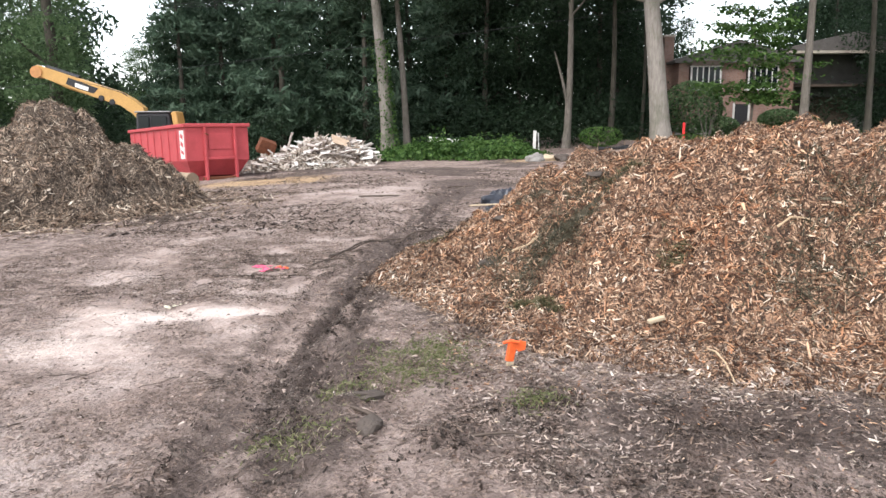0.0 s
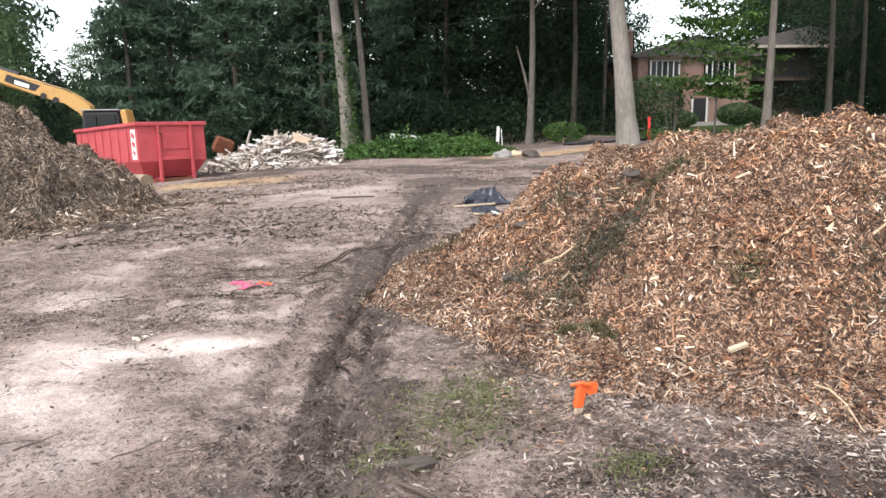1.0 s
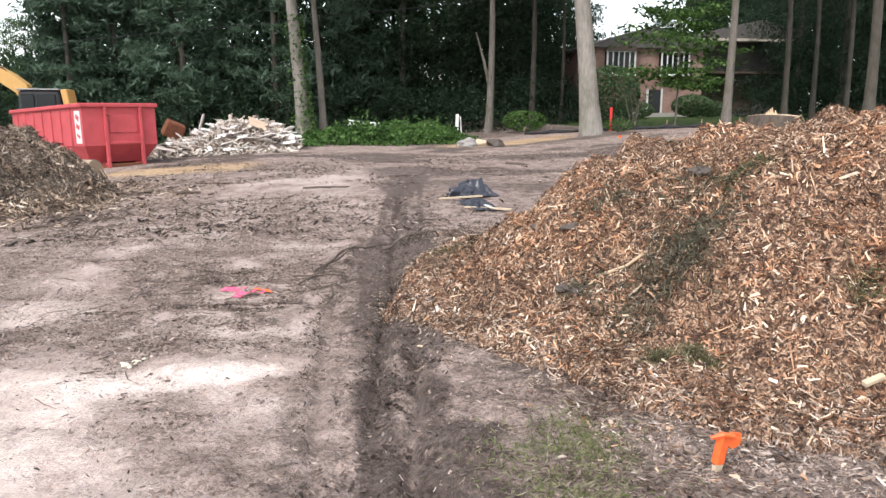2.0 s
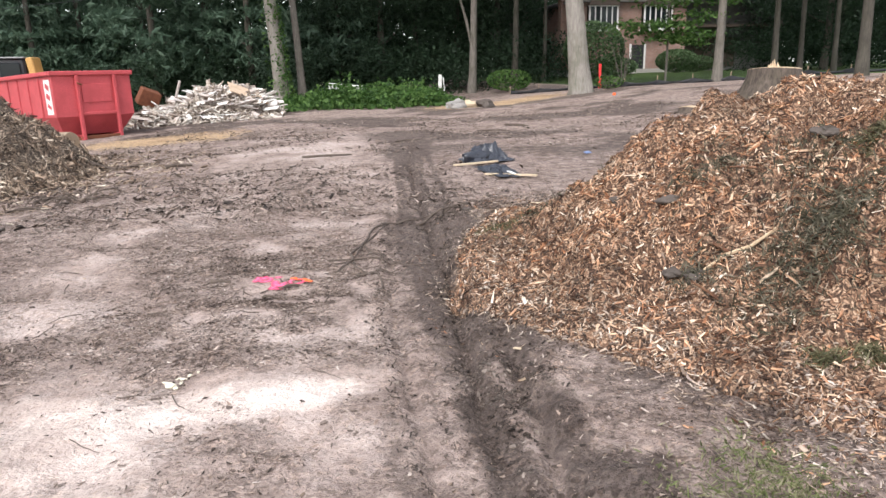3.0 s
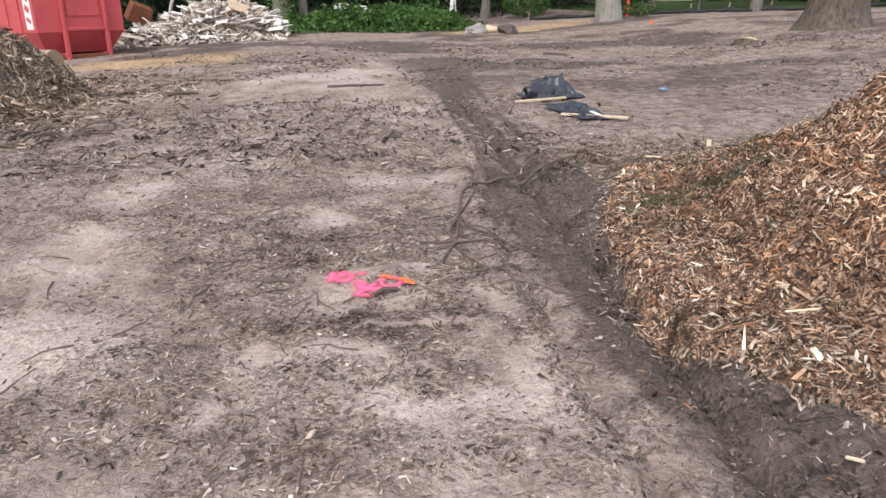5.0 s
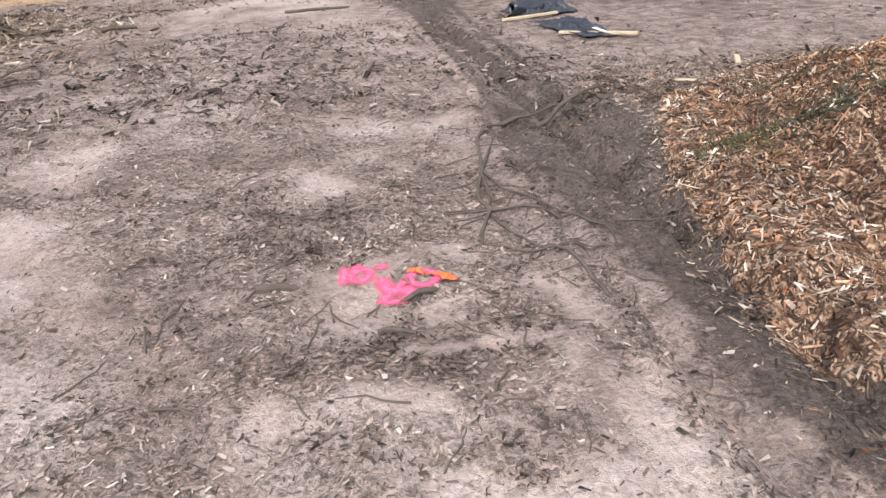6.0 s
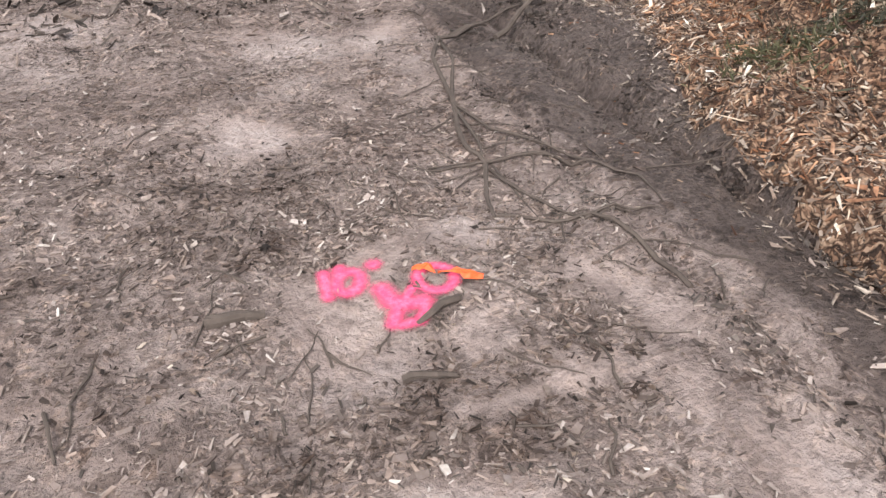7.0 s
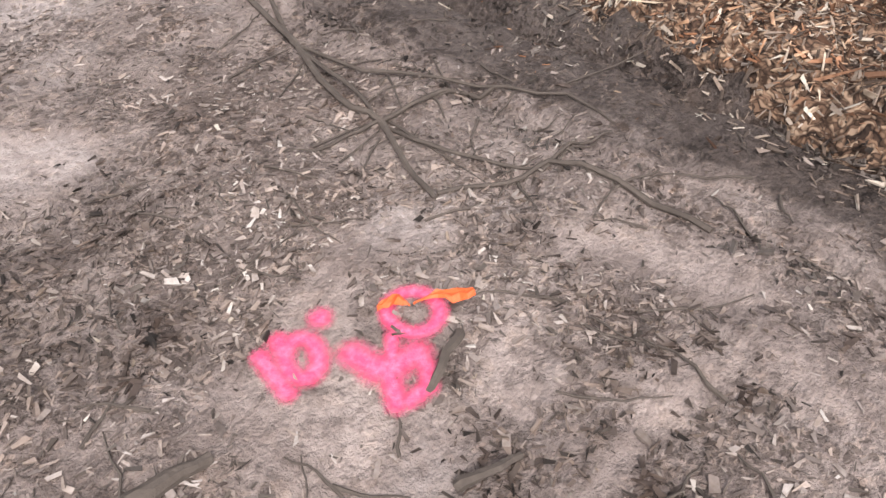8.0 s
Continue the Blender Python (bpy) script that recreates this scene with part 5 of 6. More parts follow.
for k, (x, y, s) in enumerate(((0.5, 6.3, 0.2), (0.42, 6.42, 0.14), (1.45, 6.55, 0.16), (0.62, 6.9, 0.16), (0.52, 7.45, 0.14), (-0.05, 10.1, 0.14), (0.15, 10.35, 0.1))):
    rock("soil_clod", x, y, (s, s * 0.8, s * 0.4), CLOD, "dark lump of earth among the wood chips" if y > 4 else "dark lump of damp earth", "clod", 10 + k, 0.45)

single("log", Geo().tube([(-0.35, 0, 0), (0.0, 0.02, 0.0), (0.35, 0, 0)], [0.27, 0.26, 0.27], 16, 0.04, 3), LOG, "short barkless tan log beside the dumpster", "log", m=pose(-8.0, 22.2, top_of(-8.0, 22.2) + 0.24, 0, 0, -25))

# ---------- tarp and laths ----------
def tarp(cx, cy, sx, sy, lift, turn, label, seed):
    n, m = 44, 36
    us, vs = np.meshgrid(np.linspace(-0.5, 0.5, n), np.linspace(-0.5, 0.5, m))
    edge = np.clip(np.minimum(0.5 - np.abs(us), 0.5 - np.abs(vs)) * 3.2, 0, 1)
    fold = 1 - np.abs(2.4 * fbm(us * 5 + seed, vs * 3 + us * 2.5, 0.8, 3, seed))
    z = lift * edge * (0.1 + 0.45 * np.clip(fold, 0, 1) ** 2 + 0.8 * (fbm(us + seed, vs, 0.45, 2, seed + 9) + 0.2)) + 0.02
    x = us * sx * (1 + 0.25 * fbm(vs * 3, us * 3, 1.0, 2, seed + 4)) + 0.1 * fbm(us * 5, vs * 5, 1, 2, seed + 1)
    y = vs * sy * (1 + 0.3 * fbm(us * 3, vs * 3, 1.0, 2, seed + 2)) + 0.1 * fbm(us * 5, vs * 5, 1, 2, seed + 3)
    i = (np.arange(m - 1)[:, None] * n + np.arange(n - 1)[None, :]).ravel()
    me = array_mesh("plastic_sheet", np.c_[x.ravel(), y.ravel(), z.ravel()], np.c_[i, i + 1, i + n + 1, i + n], SHEET, True)
    ob = single("plastic_sheet", me, None, label, "plastic sheet", m=pose(cx, cy, top_of(cx, cy), 0, 0, turn))
    ob.modifiers.new("thickness", "SOLIDIFY").thickness = 0.006
    return ob


SHEET = material("black_polythene", 0.3)
SHEET[3].inputs["Base Color"].default_value = (0.028, 0.031, 0.042, 1)
SHEET[3].inputs["Specular IOR Level"].default_value = 0.55
bump(SHEET[1], SHEET[2], SHEET[3], grain(SHEET[1], SHEET[2], 14, 4), 0.5, 0.03)
SHEET = SHEET[0]
tarp(1.3, 14.75, 0.75, 0.6, 0.3, 15, "crumpled heap of black plastic sheeting", 3)
tarp(1.12, 13.3, 0.4, 1.25, 0.12, 8, "flat strip of black plastic sheeting", 8)
# the sheeting's rolled end, open like a sleeve
roll = Geo()
ring = []
for k in range(7):
    u = k / 6
    for i in range(14):
        a = 6.283 * i / 14
        rr = (0.085 + 0.03 * u) * (1 + 0.16 * math.sin(3 * a + 4 * u) + 0.08 * math.sin(7 * a + 9 * u))
        ring.append((0.85 + 0.45 * u, 14.55 + 0.16 * u + rr * math.cos(a) * 1.25, top_of(0.85 + 0.45 * u, 14.55) + 0.09 + 0.06 * u + rr * math.sin(a)))
roll.add(ring, [(14 * k + i, 14 * k + (i + 1) % 14, 14 * k + 14 + (i + 1) % 14, 14 * k + 14 + i) for k in range(6) for i in range(14)])
sleeve = single("plastic_sheet", roll, SHEET, "rolled sleeve of black plastic sheeting", "plastic sheet", smooth=True)
sleeve.modifiers.new("thickness", "SOLIDIFY").thickness = 0.005
for (xa, ya), (xb, yb) in (((0.6, 14.15), (1.43, 14.45)), ((0.88, 13.08), (1.5, 12.47))):
    a, b = Vector((xa, ya, top_of(xa, ya) + 0.035)), Vector((xb, yb, top_of(xb, yb) + 0.05))
    d = b - a
    g = Geo().box(pose(0, 0, 0), d.length, 0.055, 0.03, 1.0, 0.004)
    single("wooden_lath", g, TIMBER, "pale sawn wooden lath lying on the soil", "lath", "laths on the soil", m=Matrix.Translation((a + b) / 2) @ d.to_track_quat("X", "Z").to_matrix().to_4x4())
single("tape_scrap", Geo().box(pose(0, 0, 0), 0.09, 0.14, 0.012, 1.0, 0.004), WHITE, "white tape tag tied to a lath", "tape", m=pose(1.2, 12.76, top_of(1.2, 12.76) + 0.075, 12, 8, 30))
single("blue_scrap", Geo().box(pose(0, 0, 0), 0.16, 0.1, 0.03, 0.7, 0.01), worn("blue_plastic", (0.2, 0.26, 0.42), (0.13, 0.17, 0.3)), "small scrap of blue plastic on the soil", "plastic scrap", m=pose(3.4, 15.3, top_of(3.4, 15.3) + 0.02, 10, 0, 30))

# ---------- branch beside the paint ----------
def lying(points, r0, r1, lift, seed, sides=6):
    """A crooked stick that follows the surface."""
    rnd = random.Random(seed)
    pts = []
    for (xa, ya), (xb, yb) in zip(points, points[1:]):
        for k in range(3):
            u = k / 3
            pts.append((xa + (xb - xa) * u + rnd.uniform(-1, 1) * 0.005, ya + (yb - ya) * u + rnd.uniform(-1, 1) * 0.005))
    pts.append(points[-1])
    n = len(pts)
    rad = [r0 + (r1 - r0) * k / (n - 1) for k in range(n)]
    return Geo().tube([(x, y, top_of(x, y) + rad[k] * 0.6 + lift * math.sin(math.pi * k / (n - 1))) for k, (x, y) in enumerate(pts)], rad, sides, 0.12, seed)


branch = thing("fallen_branch", (0, 0, 0), "dead forked branch with bare twigs lying on the soil", "branch")
part("limb", lying([(-0.95, 10.0), (-1.12, 9.71), (-1.25, 9.21), (-1.4, 8.81), (-1.39, 8.63), (-1.49, 8.44), (-1.54, 8.29)], 0.0125, 0.008, 0.012, 1), STICK, branch)
part("limb", lying([(-0.95, 10.0), (-1.06, 9.6), (-1.26, 9.2), (-1.24, 8.88), (-1.04, 8.56), (-0.93, 8.31), (-0.98, 8.11)], 0.008, 0.004, 0.012, 2), STICK, branch)
part("limb", lying([(-1.52, 8.3), (-1.36, 8.19), (-1.26, 8.14), (-1.22, 8.02), (-1.21, 7.86), (-1.23, 7.69)], 0.006, 0.0095, 0.008, 3), STICK, branch)
part("limb", lying([(-1.61, 8.69), (-1.45, 8.66), (-1.34, 8.63), (-1.16, 8.59), (-1.02, 8.52)], 0.005, 0.008, 0.01, 5), STICK, branch)
part("limb", lying([(-1.39, 8.6), (-1.39, 8.45), (-1.345, 8.3), (-1.28, 8.145)], 0.007, 0.005, 0.01, 6), STICK, branch)
part("limb", lying([(-1.28, 8.145), (-1.126, 8.124), (-1.01, 8.1)], 0.006, 0.003, 0.02, 7), STICK, branch)
part("limb", lying([(-1.1, 9.51), (-1.274, 9.17), (-1.31, 8.93), (-1.34, 8.78), (-1.41, 8.6)], 0.009, 0.006, 0.02, 8), STICK, branch)
part("limb", lying([(-0.97, 9.97), (-0.58, 10.15), (-0.08, 10.33)], 0.011, 0.006, 0.012, 4), STICK, branch)
for k, pts in enumerate((((-1.36, 8.64), (-1.05, 8.55)), ((-1.59, 8.71), (-1.39, 8.66)), ((-1.37, 8.63), (-1.4, 8.24)), ((-1.26, 8.14), (-1.02, 8.1)), ((-1.34, 8.18), (-1.41, 8.06)), ((-1.51, 9.23), (-1.27, 9.2)), ((-0.93, 8.65), (-0.95, 8.49)), ((-0.94, 8.37), (-0.6, 8.22)), ((-1.3, 9.0), (-1.12, 8.88)), ((-1.1, 8.63), (-1.0, 8.8)), ((-1.44, 8.6), (-1.62, 8.5)), ((-1.2, 8.8), (-1.33, 8.6)), ((-1.15, 9.6), (-0.95, 9.45)), ((-1.3, 9.1), (-1.5, 8.98)), ((-1.24, 7.95), (-1.05, 7.9)), ((-1.0, 8.45), (-1.18, 8.4)), ((-1.35, 8.75), (-1.15, 8.7)))) :
    part("twig", lying(pts, 0.0045, 0.002, 0.008, 20 + k, 5), STICK, branch)

roots = thing("root_clump", (0, 0, 0), "torn clump of roots and twigs on the soil", "roots")
for k, pts in enumerate((((-0.64, 9.92), (-0.36, 10.03), (-0.01, 10.3)), ((-0.36, 10.03), (-0.24, 10.45)), ((-0.2, 10.15), (-0.03, 10.49)), ((-0.3, 10.2), (0.05, 10.2)), ((-0.1, 10.25), (0.1, 10.45)))):
    part("root", lying(pts, 0.018, 0.006, 0.09, 40 + k), STICK, roots)

# ---------- sticks ----------
for k, (pts, r) in enumerate(((((-5.86, 17.05), (-4.75, 17.4)), 0.035), (((-1.9, 16.55), (-0.95, 16.65)), 0.03), (((3.69, 22.3), (4.3, 21.95)), 0.04), (((-4.4, 16.5), (-3.95, 16.65)), 0.04), (((-2.1, 7.73), (-2.06, 7.7), (-1.98, 7.68)), 0.013), (((-2.91, 7.97), (-2.89, 7.8)), 0.006), (((-2.84, 7.49), (-2.7, 7.4)), 0.006),
                              (((-1.84, 7.945), (-1.91, 7.925), (-1.99, 7.9)), 0.014), (((-0.86, 10.06), (-0.5, 10.15)), 0.012), (((1.7, 4.32), (1.75, 3.98)), 0.008), (((0.53, 6.31), (0.9, 6.16)), 0.014), (((2.86, 4.9), (3.06, 5.06)), 0.007), (((2.4, 4.95), (2.66, 4.98)), 0.009), (((1.2, 6.95), (1.42, 6.85)), 0.012), (((-0.35, 3.6), (-0.5, 3.75)), 0.016), (((0.15, 3.3), (0.45, 3.33)), 0.008), (((-0.6, 4.35), (-0.58, 4.15)), 0.006), (((2.6, 21.0), (3.4, 20.8)), 0.03), (((0.2, 19.2), (0.9, 19.5)), 0.02))):
    fresh = k in (9, 10, 11, 12, 13)
    single("stick", lying(pts, r, r * 0.6, 0.02, 60 + k), CUT if fresh else STICK, "pale broken stick on the wood chip heap" if fresh else "dark broken stick lying on the soil", "stick", "loose sticks")
rnd = random.Random(31)
for k in range(150):
    x, y = (rnd.uniform(-5, 0.5), rnd.uniform(3.2, 12)) if k % 2 else (rnd.gauss(-2.0, 0.7), rnd.gauss(8.0, 0.7))
    a, ln = rnd.uniform(0, 6.28), rnd.uniform(0.05, 0.16)
    pts = [(x, y), (x + math.cos(a) * ln, y + math.sin(a) * ln), (x + math.cos(a + 0.12) * ln * 1.7, y + math.sin(a + 0.12) * ln * 1.7)]
    if float(pile_z(x, y)[1]) > 0 or abs(x + 2.0) < 0.35 and abs(y - 8.1) < 0.2:
        continue
    single("twig", lying(pts, rnd.uniform(0.0025, 0.005), 0.0015, 0.006, 100 + k, 5), STICK, "thin broken twig lying on the trampled soil", "twig", "loose twigs")
for k, (a, b, c) in enumerate((((-11.4, 15.9, 2.1), (-10.6, 15.6, 2.62), (-9.9, 15.4, 2.7)), ((-11.6, 16.2, 2.2), (-10.9, 15.9, 2.8), (-10.3, 15.8, 3.0)), ((-9.5, 15.2, 1.9), (-9.35, 15.0, 2.5), (-9.2, 14.9, 2.85)))):
    single("stick", Geo().tube([a, b, c], [0.03, 0.02, 0.008], 6, 0.1, k), STICK, "thin bare branch poking out of the mulch heap", "stick", "branches in the mulch")
twigs = thing("twig_heap", (0, 0, 0), "small tangle of torn twigs and roots on the soil", "twigs")
for k in range(26):
    x, y = rnd.gauss(-5.2, 0.35), rnd.gauss(13.2, 0.3)
    a, ln = rnd.uniform(0, 6.28), rnd.uniform(0.2, 0.6)
    part("twig", lying([(x, y), (x + math.cos(a) * ln, y + math.sin(a) * ln)], 0.016, 0.006, rnd.uniform(0.02, 0.12), 200 + k, 5), STICK, twigs)
for k, (x, y, turn, ln) in enumerate(((-0.62, 6.18, -50, 0.055), (-0.66, 5.95, 20, 0.09), (1.86, 11.28, 60, 0.22), (0.87, 10.57, -70, 0.2))):
    single("wood_scrap", Geo().box(pose(0, 0, 0), ln, ln * 0.22, 0.012, 1.0, 0.003), LOG if k == 1 else TIMBER, "brown flake of bark on the wheel track" if k == 1 else "pale split scrap of wood on the soil", "wood scrap", m=pose(x, y, top_of(x, y) + 0.015, 6, -8, turn))
single("bark_piece", lying([(-2.51, 8.12), (-2.43, 8.1), (-2.36, 8.09)], 0.02, 0.012, 0.004, 301, 8), STICK, "flat dark piece of bark lying on the soil", "bark")
single("wood_block", Geo().box(pose(0, 0, 0), 0.13, 0.034, 0.03, 1.0, 0.005), TIMBER, "pale split block of wood on the chip heap", "wood block", m=pose(1.52, 4.8, top_of(1.52, 4.8) + 0.05, 8, -12, 12))


# ---------- sprigs and grass ----------
def sprigs(name, x, y, sx, sy, n, size, mat, label, category, long=7.0, height=0.025, flat=0.3):
    px, py = rng.normal(x, sx, n), rng.normal(y, sy, n)
    pz = surface_z(px, py) + 0.01 + np.abs(rng.normal(0, height, n))
    return single(name, leaf_mesh(name, np.c_[px, py, pz], size, mat, flat, long), None, label, category, kind="stuff")


for x, y, sx, sy, n in ((0.93, 5.92, 0.2, 0.13, 1500), (1.15, 6.0, 0.14, 0.1, 700), (0.5, 6.28, 0.1, 0.09, 300), (1.4, 6.5, 0.2, 0.2, 700), (0.33, 8.4, 0.12, 0.1, 300), (0.45, 8.6, 0.2, 0.18, 700), (1.1, 9.6, 0.25, 0.25, 600), (0.9, 6.9, 0.15, 0.12, 400), (2.6, 4.75, 0.25, 0.15, 900), (2.9, 5.2, 0.3, 0.2, 700)):
    sprigs("brush_clump", x, y, sx, sy, n, 0.011, BRUSH, "matted dry conifer brush caught in the chip heap", "brush")
for x, y, sx, sy, n in ((1.68, 6.3, 0.1, 0.07, 900), (0.82, 5.26, 0.07, 0.05, 280), (0.62, 5.36, 0.05, 0.04, 160), (-0.02, 8.6, 0.15, 0.12, 420), (1.75, 5.2, 0.07, 0.05, 250)):
    sprigs("green_sprigs", x, y, sx, sy, n, 0.01, MOSS, "tuft of green conifer sprigs among wood chips", "sprigs")
for x, y, sx, sy, n in ((-0.02, 4.7, 0.12, 0.18, 1000), (-0.33, 4.6, 0.14, 0.17, 400), (-0.2, 4.2, 0.15, 0.13, 550), (-0.75, 3.45, 0.14, 0.15, 500), (0.55, 3.75, 0.08, 0.06, 350), (-0.55, 4.0, 0.1, 0.1, 300)):
    sprigs("grass_patch", x, y, sx, sy, n, 0.0085, GRASS, "thin patch of short trodden grass", "grass", 4.5, 0.004, 0.15)

# ---------- paint, tape, marker ----------
def painted():
    """Sprayed strokes: bars given by two ends, rings by centre and two half-axes."""
    xs, ys = np.arange(-2.26, -1.7, 0.005), np.arange(7.82, 8.3, 0.005)
    gx, gy = np.meshgrid(xs, ys)

    def bar(ax, ay, bx, by, r):
        u = np.clip(((gx - ax) * (bx - ax) + (gy - ay) * (by - ay)) / ((bx - ax) ** 2 + (by - ay) ** 2 + 1e-9), 0, 1)
        return np.hypot(gx - ax - u * (bx - ax), gy - ay - u * (by - ay)) / r

    def ring(cx, cy, ux, uy, vx, vy, r):
        best = np.full_like(gx, 9.0)
        for k in range(16):
            a, b = 6.2832 * k / 16, 6.2832 * (k + 1) / 16
            best = np.minimum(best, bar(cx + ux * math.cos(a) + vx * math.sin(a), cy + uy * math.cos(a) + vy * math.sin(a), cx + ux * math.cos(b) + vx * math.sin(b), cy + uy * math.cos(b) + vy * math.sin(b), r))
        return best

    strokes = [bar(-2.158, 8.212, -2.179, 8.1, 0.017), bar(-2.106, 8.218, -2.12, 8.19, 0.02), ring(-2.103, 8.148, 0.022, -0.028, 0.034, 0.04, 0.018), bar(-2.009, 8.201, -2.005, 8.205, 0.021),
               ring(-1.861, 8.064, 0.037, -0.045, 0.043, 0.041, 0.015), bar(-2.027, 8.077, -2.019, 8.017, 0.026), bar(-2.019, 8.017, -1.991, 7.994, 0.03), bar(-1.991, 7.994, -1.938, 7.981, 0.026), bar(-1.943, 8.048, -1.995, 7.998, 0.013),
               bar(-2.011, 7.989, -2.049, 7.927, 0.02), bar(-1.948, 7.943, -1.983, 7.908, 0.016), bar(-1.983, 7.908, -2.03, 7.914, 0.017), bar(-1.938, 7.981, -1.948, 7.943, 0.018)]
    m, n, l, b = material("pink_spray_paint", 0.7)
    a = n.new("ShaderNodeAttribute")
    a.attribute_name = "ink"
    c = mix(n, l, band(n, l, grain(n, l, 60, 4), 0.4, 0.7), (0.92, 0.09, 0.2), (0.85, 0.2, 0.33))
    l.new(c, b.inputs["Base Color"])
    cover = calc(n, l, "ADD", a.outputs["Fac"], calc(n, l, "MULTIPLY", calc(n, l, "SUBTRACT", grain(n, l, 130, 3), 0.5), 0.55))
    l.new(band(n, l, cover, 0.05, 0.95), b.inputs["Alpha"])
    bump(n, l, b, grain(n, l, 90, 4), 0.5, 0.01)
    root = thing("paint_mark", (0, 0, 0), "fluorescent pink utility marking sprayed on the soil", "paint mark")
    nx = len(xs)
    cells = (np.arange(len(ys) - 1)[:, None] * nx + np.arange(nx - 1)[None, :])
    for k, (name, first, last) in enumerate((("looped_stroke", 0, 3), ("dot", 3, 4), ("ring", 4, 5), ("blotch", 5, 13))):
        ink = np.zeros_like(gx)
        for s in strokes[first:last]:
            ink = np.maximum(ink, np.clip(1.12 - s * 0.6, 0, 1))
        gz = ground_z(gx, gy) + 0.006 + 0.0012 * k
        i = cells.ravel()[np.maximum(ink[:-1, :-1], ink[1:, 1:]).ravel() > 0.02]
        faces = np.c_[i, i + 1, i + nx + 1, i + nx]
        used, inverse = np.unique(faces, return_inverse=True)
        me = array_mesh(name, np.c_[gx.ravel(), gy.ravel(), gz.ravel()][used], inverse.reshape(-1, 4), m, True)
        layer(me, "ink", ink.ravel()[used])
        part(name, me, None, root)


painted()


def ribbon(name, pts, widths, lift, label, seed):
    """A strip of plastic tape, creased and lying loosely."""
    rnd = random.Random(seed)
    n, vs = 9, []
    for k in range(n):
        u = k / (n - 1) * (len(pts) - 1)
        j = min(int(u), len(pts) - 2)
        f = u - j
        x, y = pts[j][0] * (1 - f) + pts[j + 1][0] * f, pts[j][1] * (1 - f) + pts[j + 1][1] * f
        w = widths[j] * (1 - f) + widths[j + 1] * f
        z = float(ground_z(x, y)) + 0.012 + lift * math.sin(math.pi * k / (n - 1))
        dx, dy = pts[-1][0] - pts[0][0], pts[-1][1] - pts[0][1]
        q = math.hypot(dx, dy)
        for s, up in ((-1, 0.0), (-0.3, 0.55), (0.35, 0.15), (1, 0.35)):
            vs.append((x - dy / q * w * s / 2, y + dx / q * w * s / 2, z + up * w * 0.5 + rnd.uniform(0, 0.01)))
    g = Geo().add(vs, [(4 * k + i, 4 * k + i + 1, 4 * k + 5 + i, 4 * k + 4 + i) for k in range(n - 1) for i in range(3)])
    ob = single(name, g, ORANGE, label, "tape")
    ob.modifiers.new("thickness", "SOLIDIFY").thickness = 0.0015
    return ob


ribbon("flagging_tape", [(-1.91, 8.125), (-1.865, 8.105), (-1.856, 8.078)], [0.014, 0.03, 0.006], 0.006, "short orange flagging tape end on the paint mark", 1)
ribbon("flagging_tape", [(-1.85, 8.073), (-1.805, 8.05), (-1.785, 8.015), (-1.738, 7.995)], [0.004, 0.016, 0.036, 0.022], 0.008, "crumpled orange flagging tape on the paint mark", 2)

marker = thing("tape_marker", (0.455, 4.36, top_of(0.455, 4.36)), "short stub wrapped with bright orange flagging tape", "marker")
part("stub", Geo().box(pose(0, 0, 0.05, 4, 6, 20), 0.045, 0.025, 0.2, 1.0, 0.004), TIMBER, marker)
wrap = Geo().box(pose(0.002, -0.003, 0.1, 4, 8, 20), 0.055, 0.034, 0.135, 1.06, 0.008)
part("tape_wrap", wrap, ORANGE, marker)
part("tape_flap", Geo().prism([(0.02, 0.13), (0.06, 0.17), (0.1, 0.16), (0.095, 0.11), (0.05, 0.1)], 0.02, pose(0, -0.01, 0, 0, 0, 15)), ORANGE, marker)
part("knot", Geo().tube([(-0.05, -0.01, 0.16), (0.0, -0.02, 0.175), (0.05, -0.02, 0.165)], [0.008, 0.014, 0.01], 6), ORANGE, marker)
rock("pale_chip", 0.47, 4.26, (0.05, 0.03, 0.018), TIMBER, "pale splinter of wood beside the marker", "wood chip", 21, 0.1)

# ---------- young tree, shrubs, wires ----------
sap = thing("sapling", (15.6, 36.0, top_of(15.6, 36.0)), "slender young maple with light green sprays of leaves", "tree")
part("trunk", Geo().tube([(0, 0, -0.1), (0.05, 0, 2.5), (-0.05, 0, 5.0), (-0.25, 0, 7.2)], [0.06, 0.05, 0.04, 0.015], 8), BARK, sap)
pts = []
rnd = random.Random(77)
for k in range(80):
    z = rnd.uniform(1.9, 6.6)
    a, r = rnd.uniform(0, 6.28), rnd.uniform(0.3, 3.0) * (1.15 - abs(z - 4) / 4.5)
    c = np.array((r * math.cos(a), r * math.sin(a) * 0.7, z))
    pts.append(c + rng.normal(0, 1, (52, 3)) * np.array((0.5, 0.4, 0.1)))
part("crown", leaf_mesh("crown", np.concatenate(pts), 0.22, LEAF_LIGHT, 0.55), None, sap)
for k in range(9):
    a, z = 0.7 * k, 2.2 + 0.5 * k
    part("limb", Geo().tube([(0, 0, z), (1.0 * math.cos(a), 0.7 * math.sin(a), z + 0.3), (2.0 * math.cos(a), 1.4 * math.sin(a), z + 0.25)], [0.02, 0.014, 0.005], 5), BARK, sap)


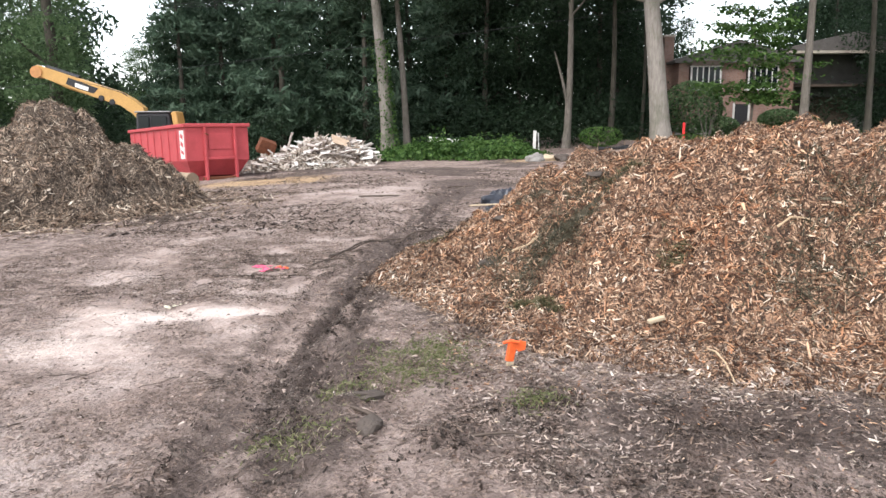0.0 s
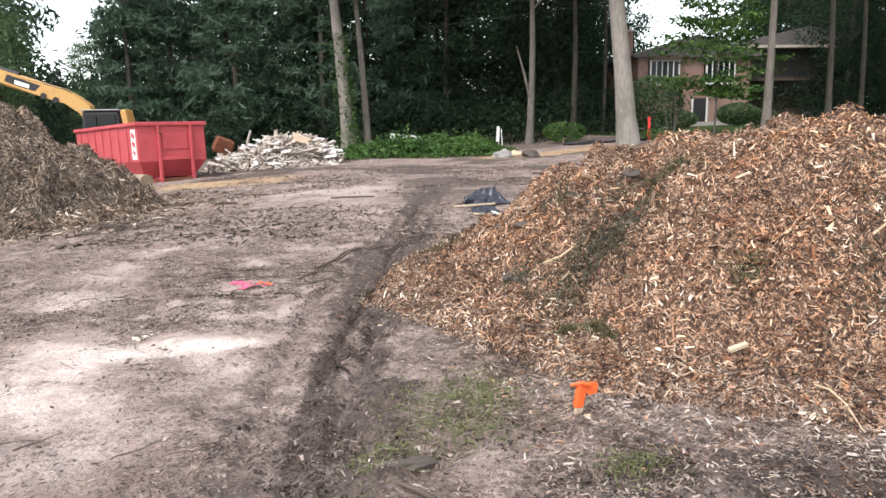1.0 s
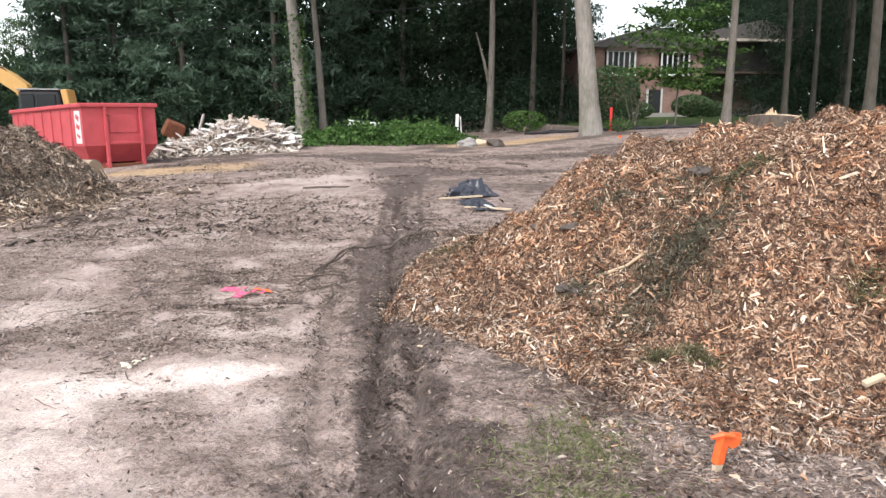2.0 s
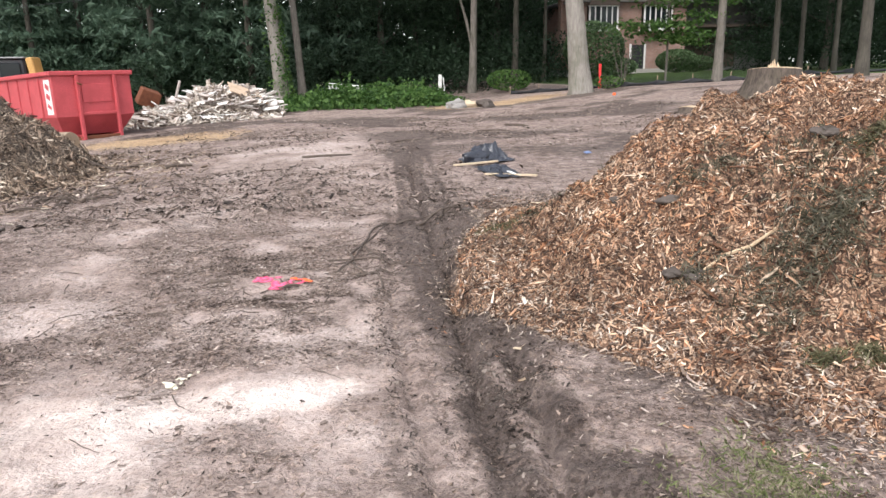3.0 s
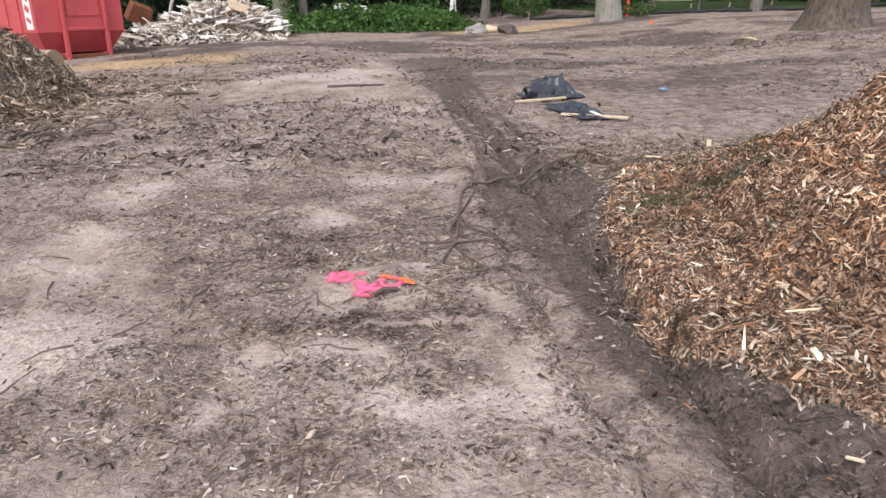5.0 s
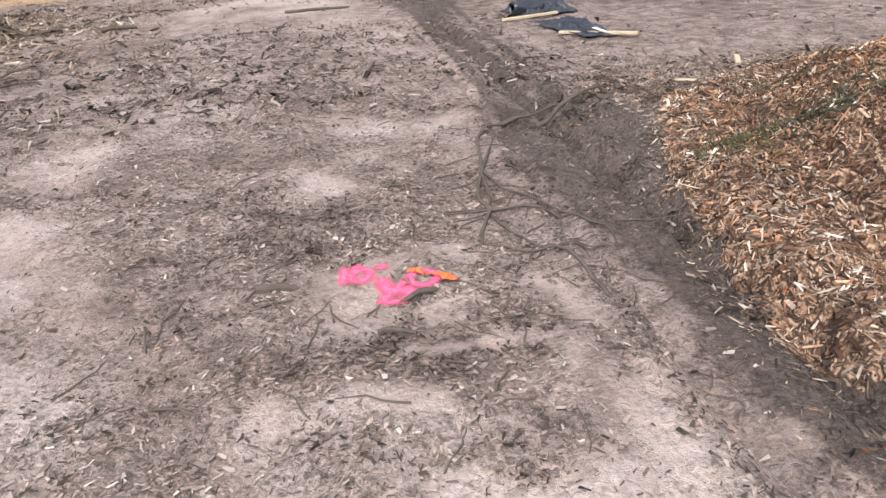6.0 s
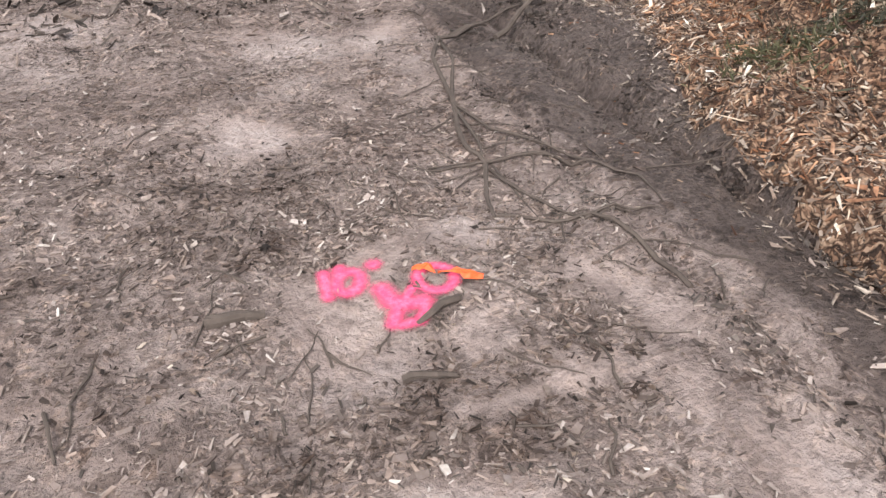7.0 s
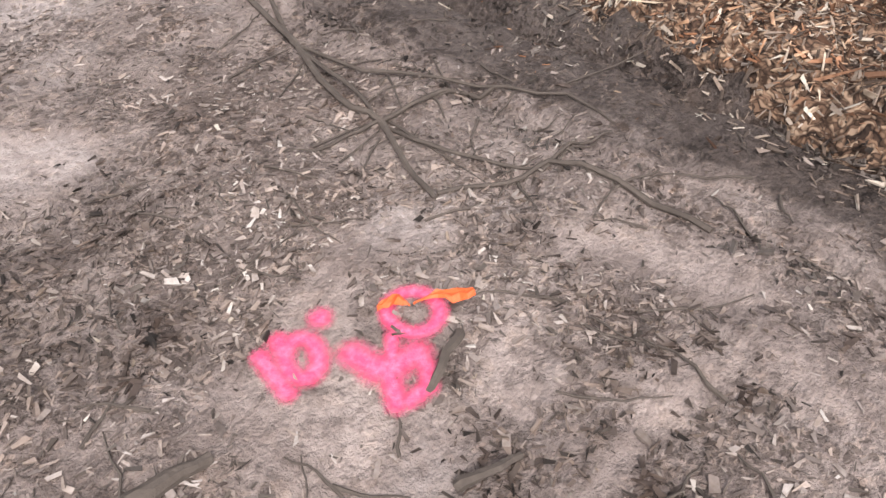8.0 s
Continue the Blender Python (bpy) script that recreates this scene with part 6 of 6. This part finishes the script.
def shrub(x, y, r, h, mat, n, label, seed, size=0.12):
    rnd = random.Random(seed)
    root = thing("shrub", (x, y, top_of(x, y)), label, "shrub")
    for k in range(9):
        a = rnd.uniform(0, 6.28)
        part("stem", Geo().tube([(0.05 * math.cos(a), 0.05 * math.sin(a), -0.05), (r * 0.4 * math.cos(a), r * 0.4 * math.sin(a), h * 0.5), (r * 0.8 * math.cos(a + 0.3), r * 0.8 * math.sin(a + 0.3), h * rnd.uniform(0.75, 1.1))], [0.025, 0.018, 0.006], 5), BARK, root)
    q = rng.normal(0, 1, (n, 3))
    q /= np.maximum(1.0, np.linalg.norm(q, axis=1))[:, None]
    part("crown", leaf_mesh("crown", q * np.array((r, r, h * 0.5)) + np.array((0, 0, h * 0.55)), size, mat, 0.4), None, root)
    return root


shrub(13.9, 37.2, 0.9, 2.3, LEAF, 260, "thin twiggy shrub with sparse leaves by the red lath", 1)
shrub(12.6, 35.9, 0.7, 0.6, LEAF_LIGHT, 300, "low green shoots at the foot of the tree", 2)
shrub(23.9, 50.5, 1.4, 1.5, LEAF, 2600, "clipped dark evergreen bush before the house", 3, 0.18)
shrub(20.5, 53.0, 1.5, 1.2, LEAF, 1800, "dark bush against the house wall", 4, 0.18)
shrub(26.5, 52.5, 1.3, 1.1, LEAF, 1500, "low dark bush before the house wing", 5, 0.18)
shrub(17.5, 50.0, 2.0, 3.6, LEAF, 2600, "tall leafy bush beside the house", 6, 0.24)
shrub(10.0, 44.5, 1.3, 1.2, LEAF_LIGHT, 900, "bright green bush at the edge of the wood", 7, 0.18)
shrub(4.4, 46.5, 0.9, 0.9, LEAF_LIGHT, 500, "low bright weeds beside the survey boards", 8, 0.16)

single("white_panel", Geo().box(pose(0, 0, 0), 2.2, 0.08, 0.4, 1.0, 0.02), WHITE, "white board lying among the weeds", "board", m=pose(0.4, 41.5, 0.75, 15, 6, 4))
for z0, z1, x0, x1, y in ((3.4, 9.2, -34, 18, 44.0), (8.1, 9.9, -34, 8, 44.3), (8.35, 10.15, -34, 8, 44.6)):
    pts = [(x0 + (x1 - x0) * u, y, z0 + (z1 - z0) * u - 1.1 * u * (1 - u) * (1 if z0 < 5 else 0.4)) for u in [k / 20 for k in range(21)]]
    single("overhead_wire", Geo().tube(pts, 0.012, 5), BLACK, "thin overhead power line strung before the trees", "wire", "overhead wires")
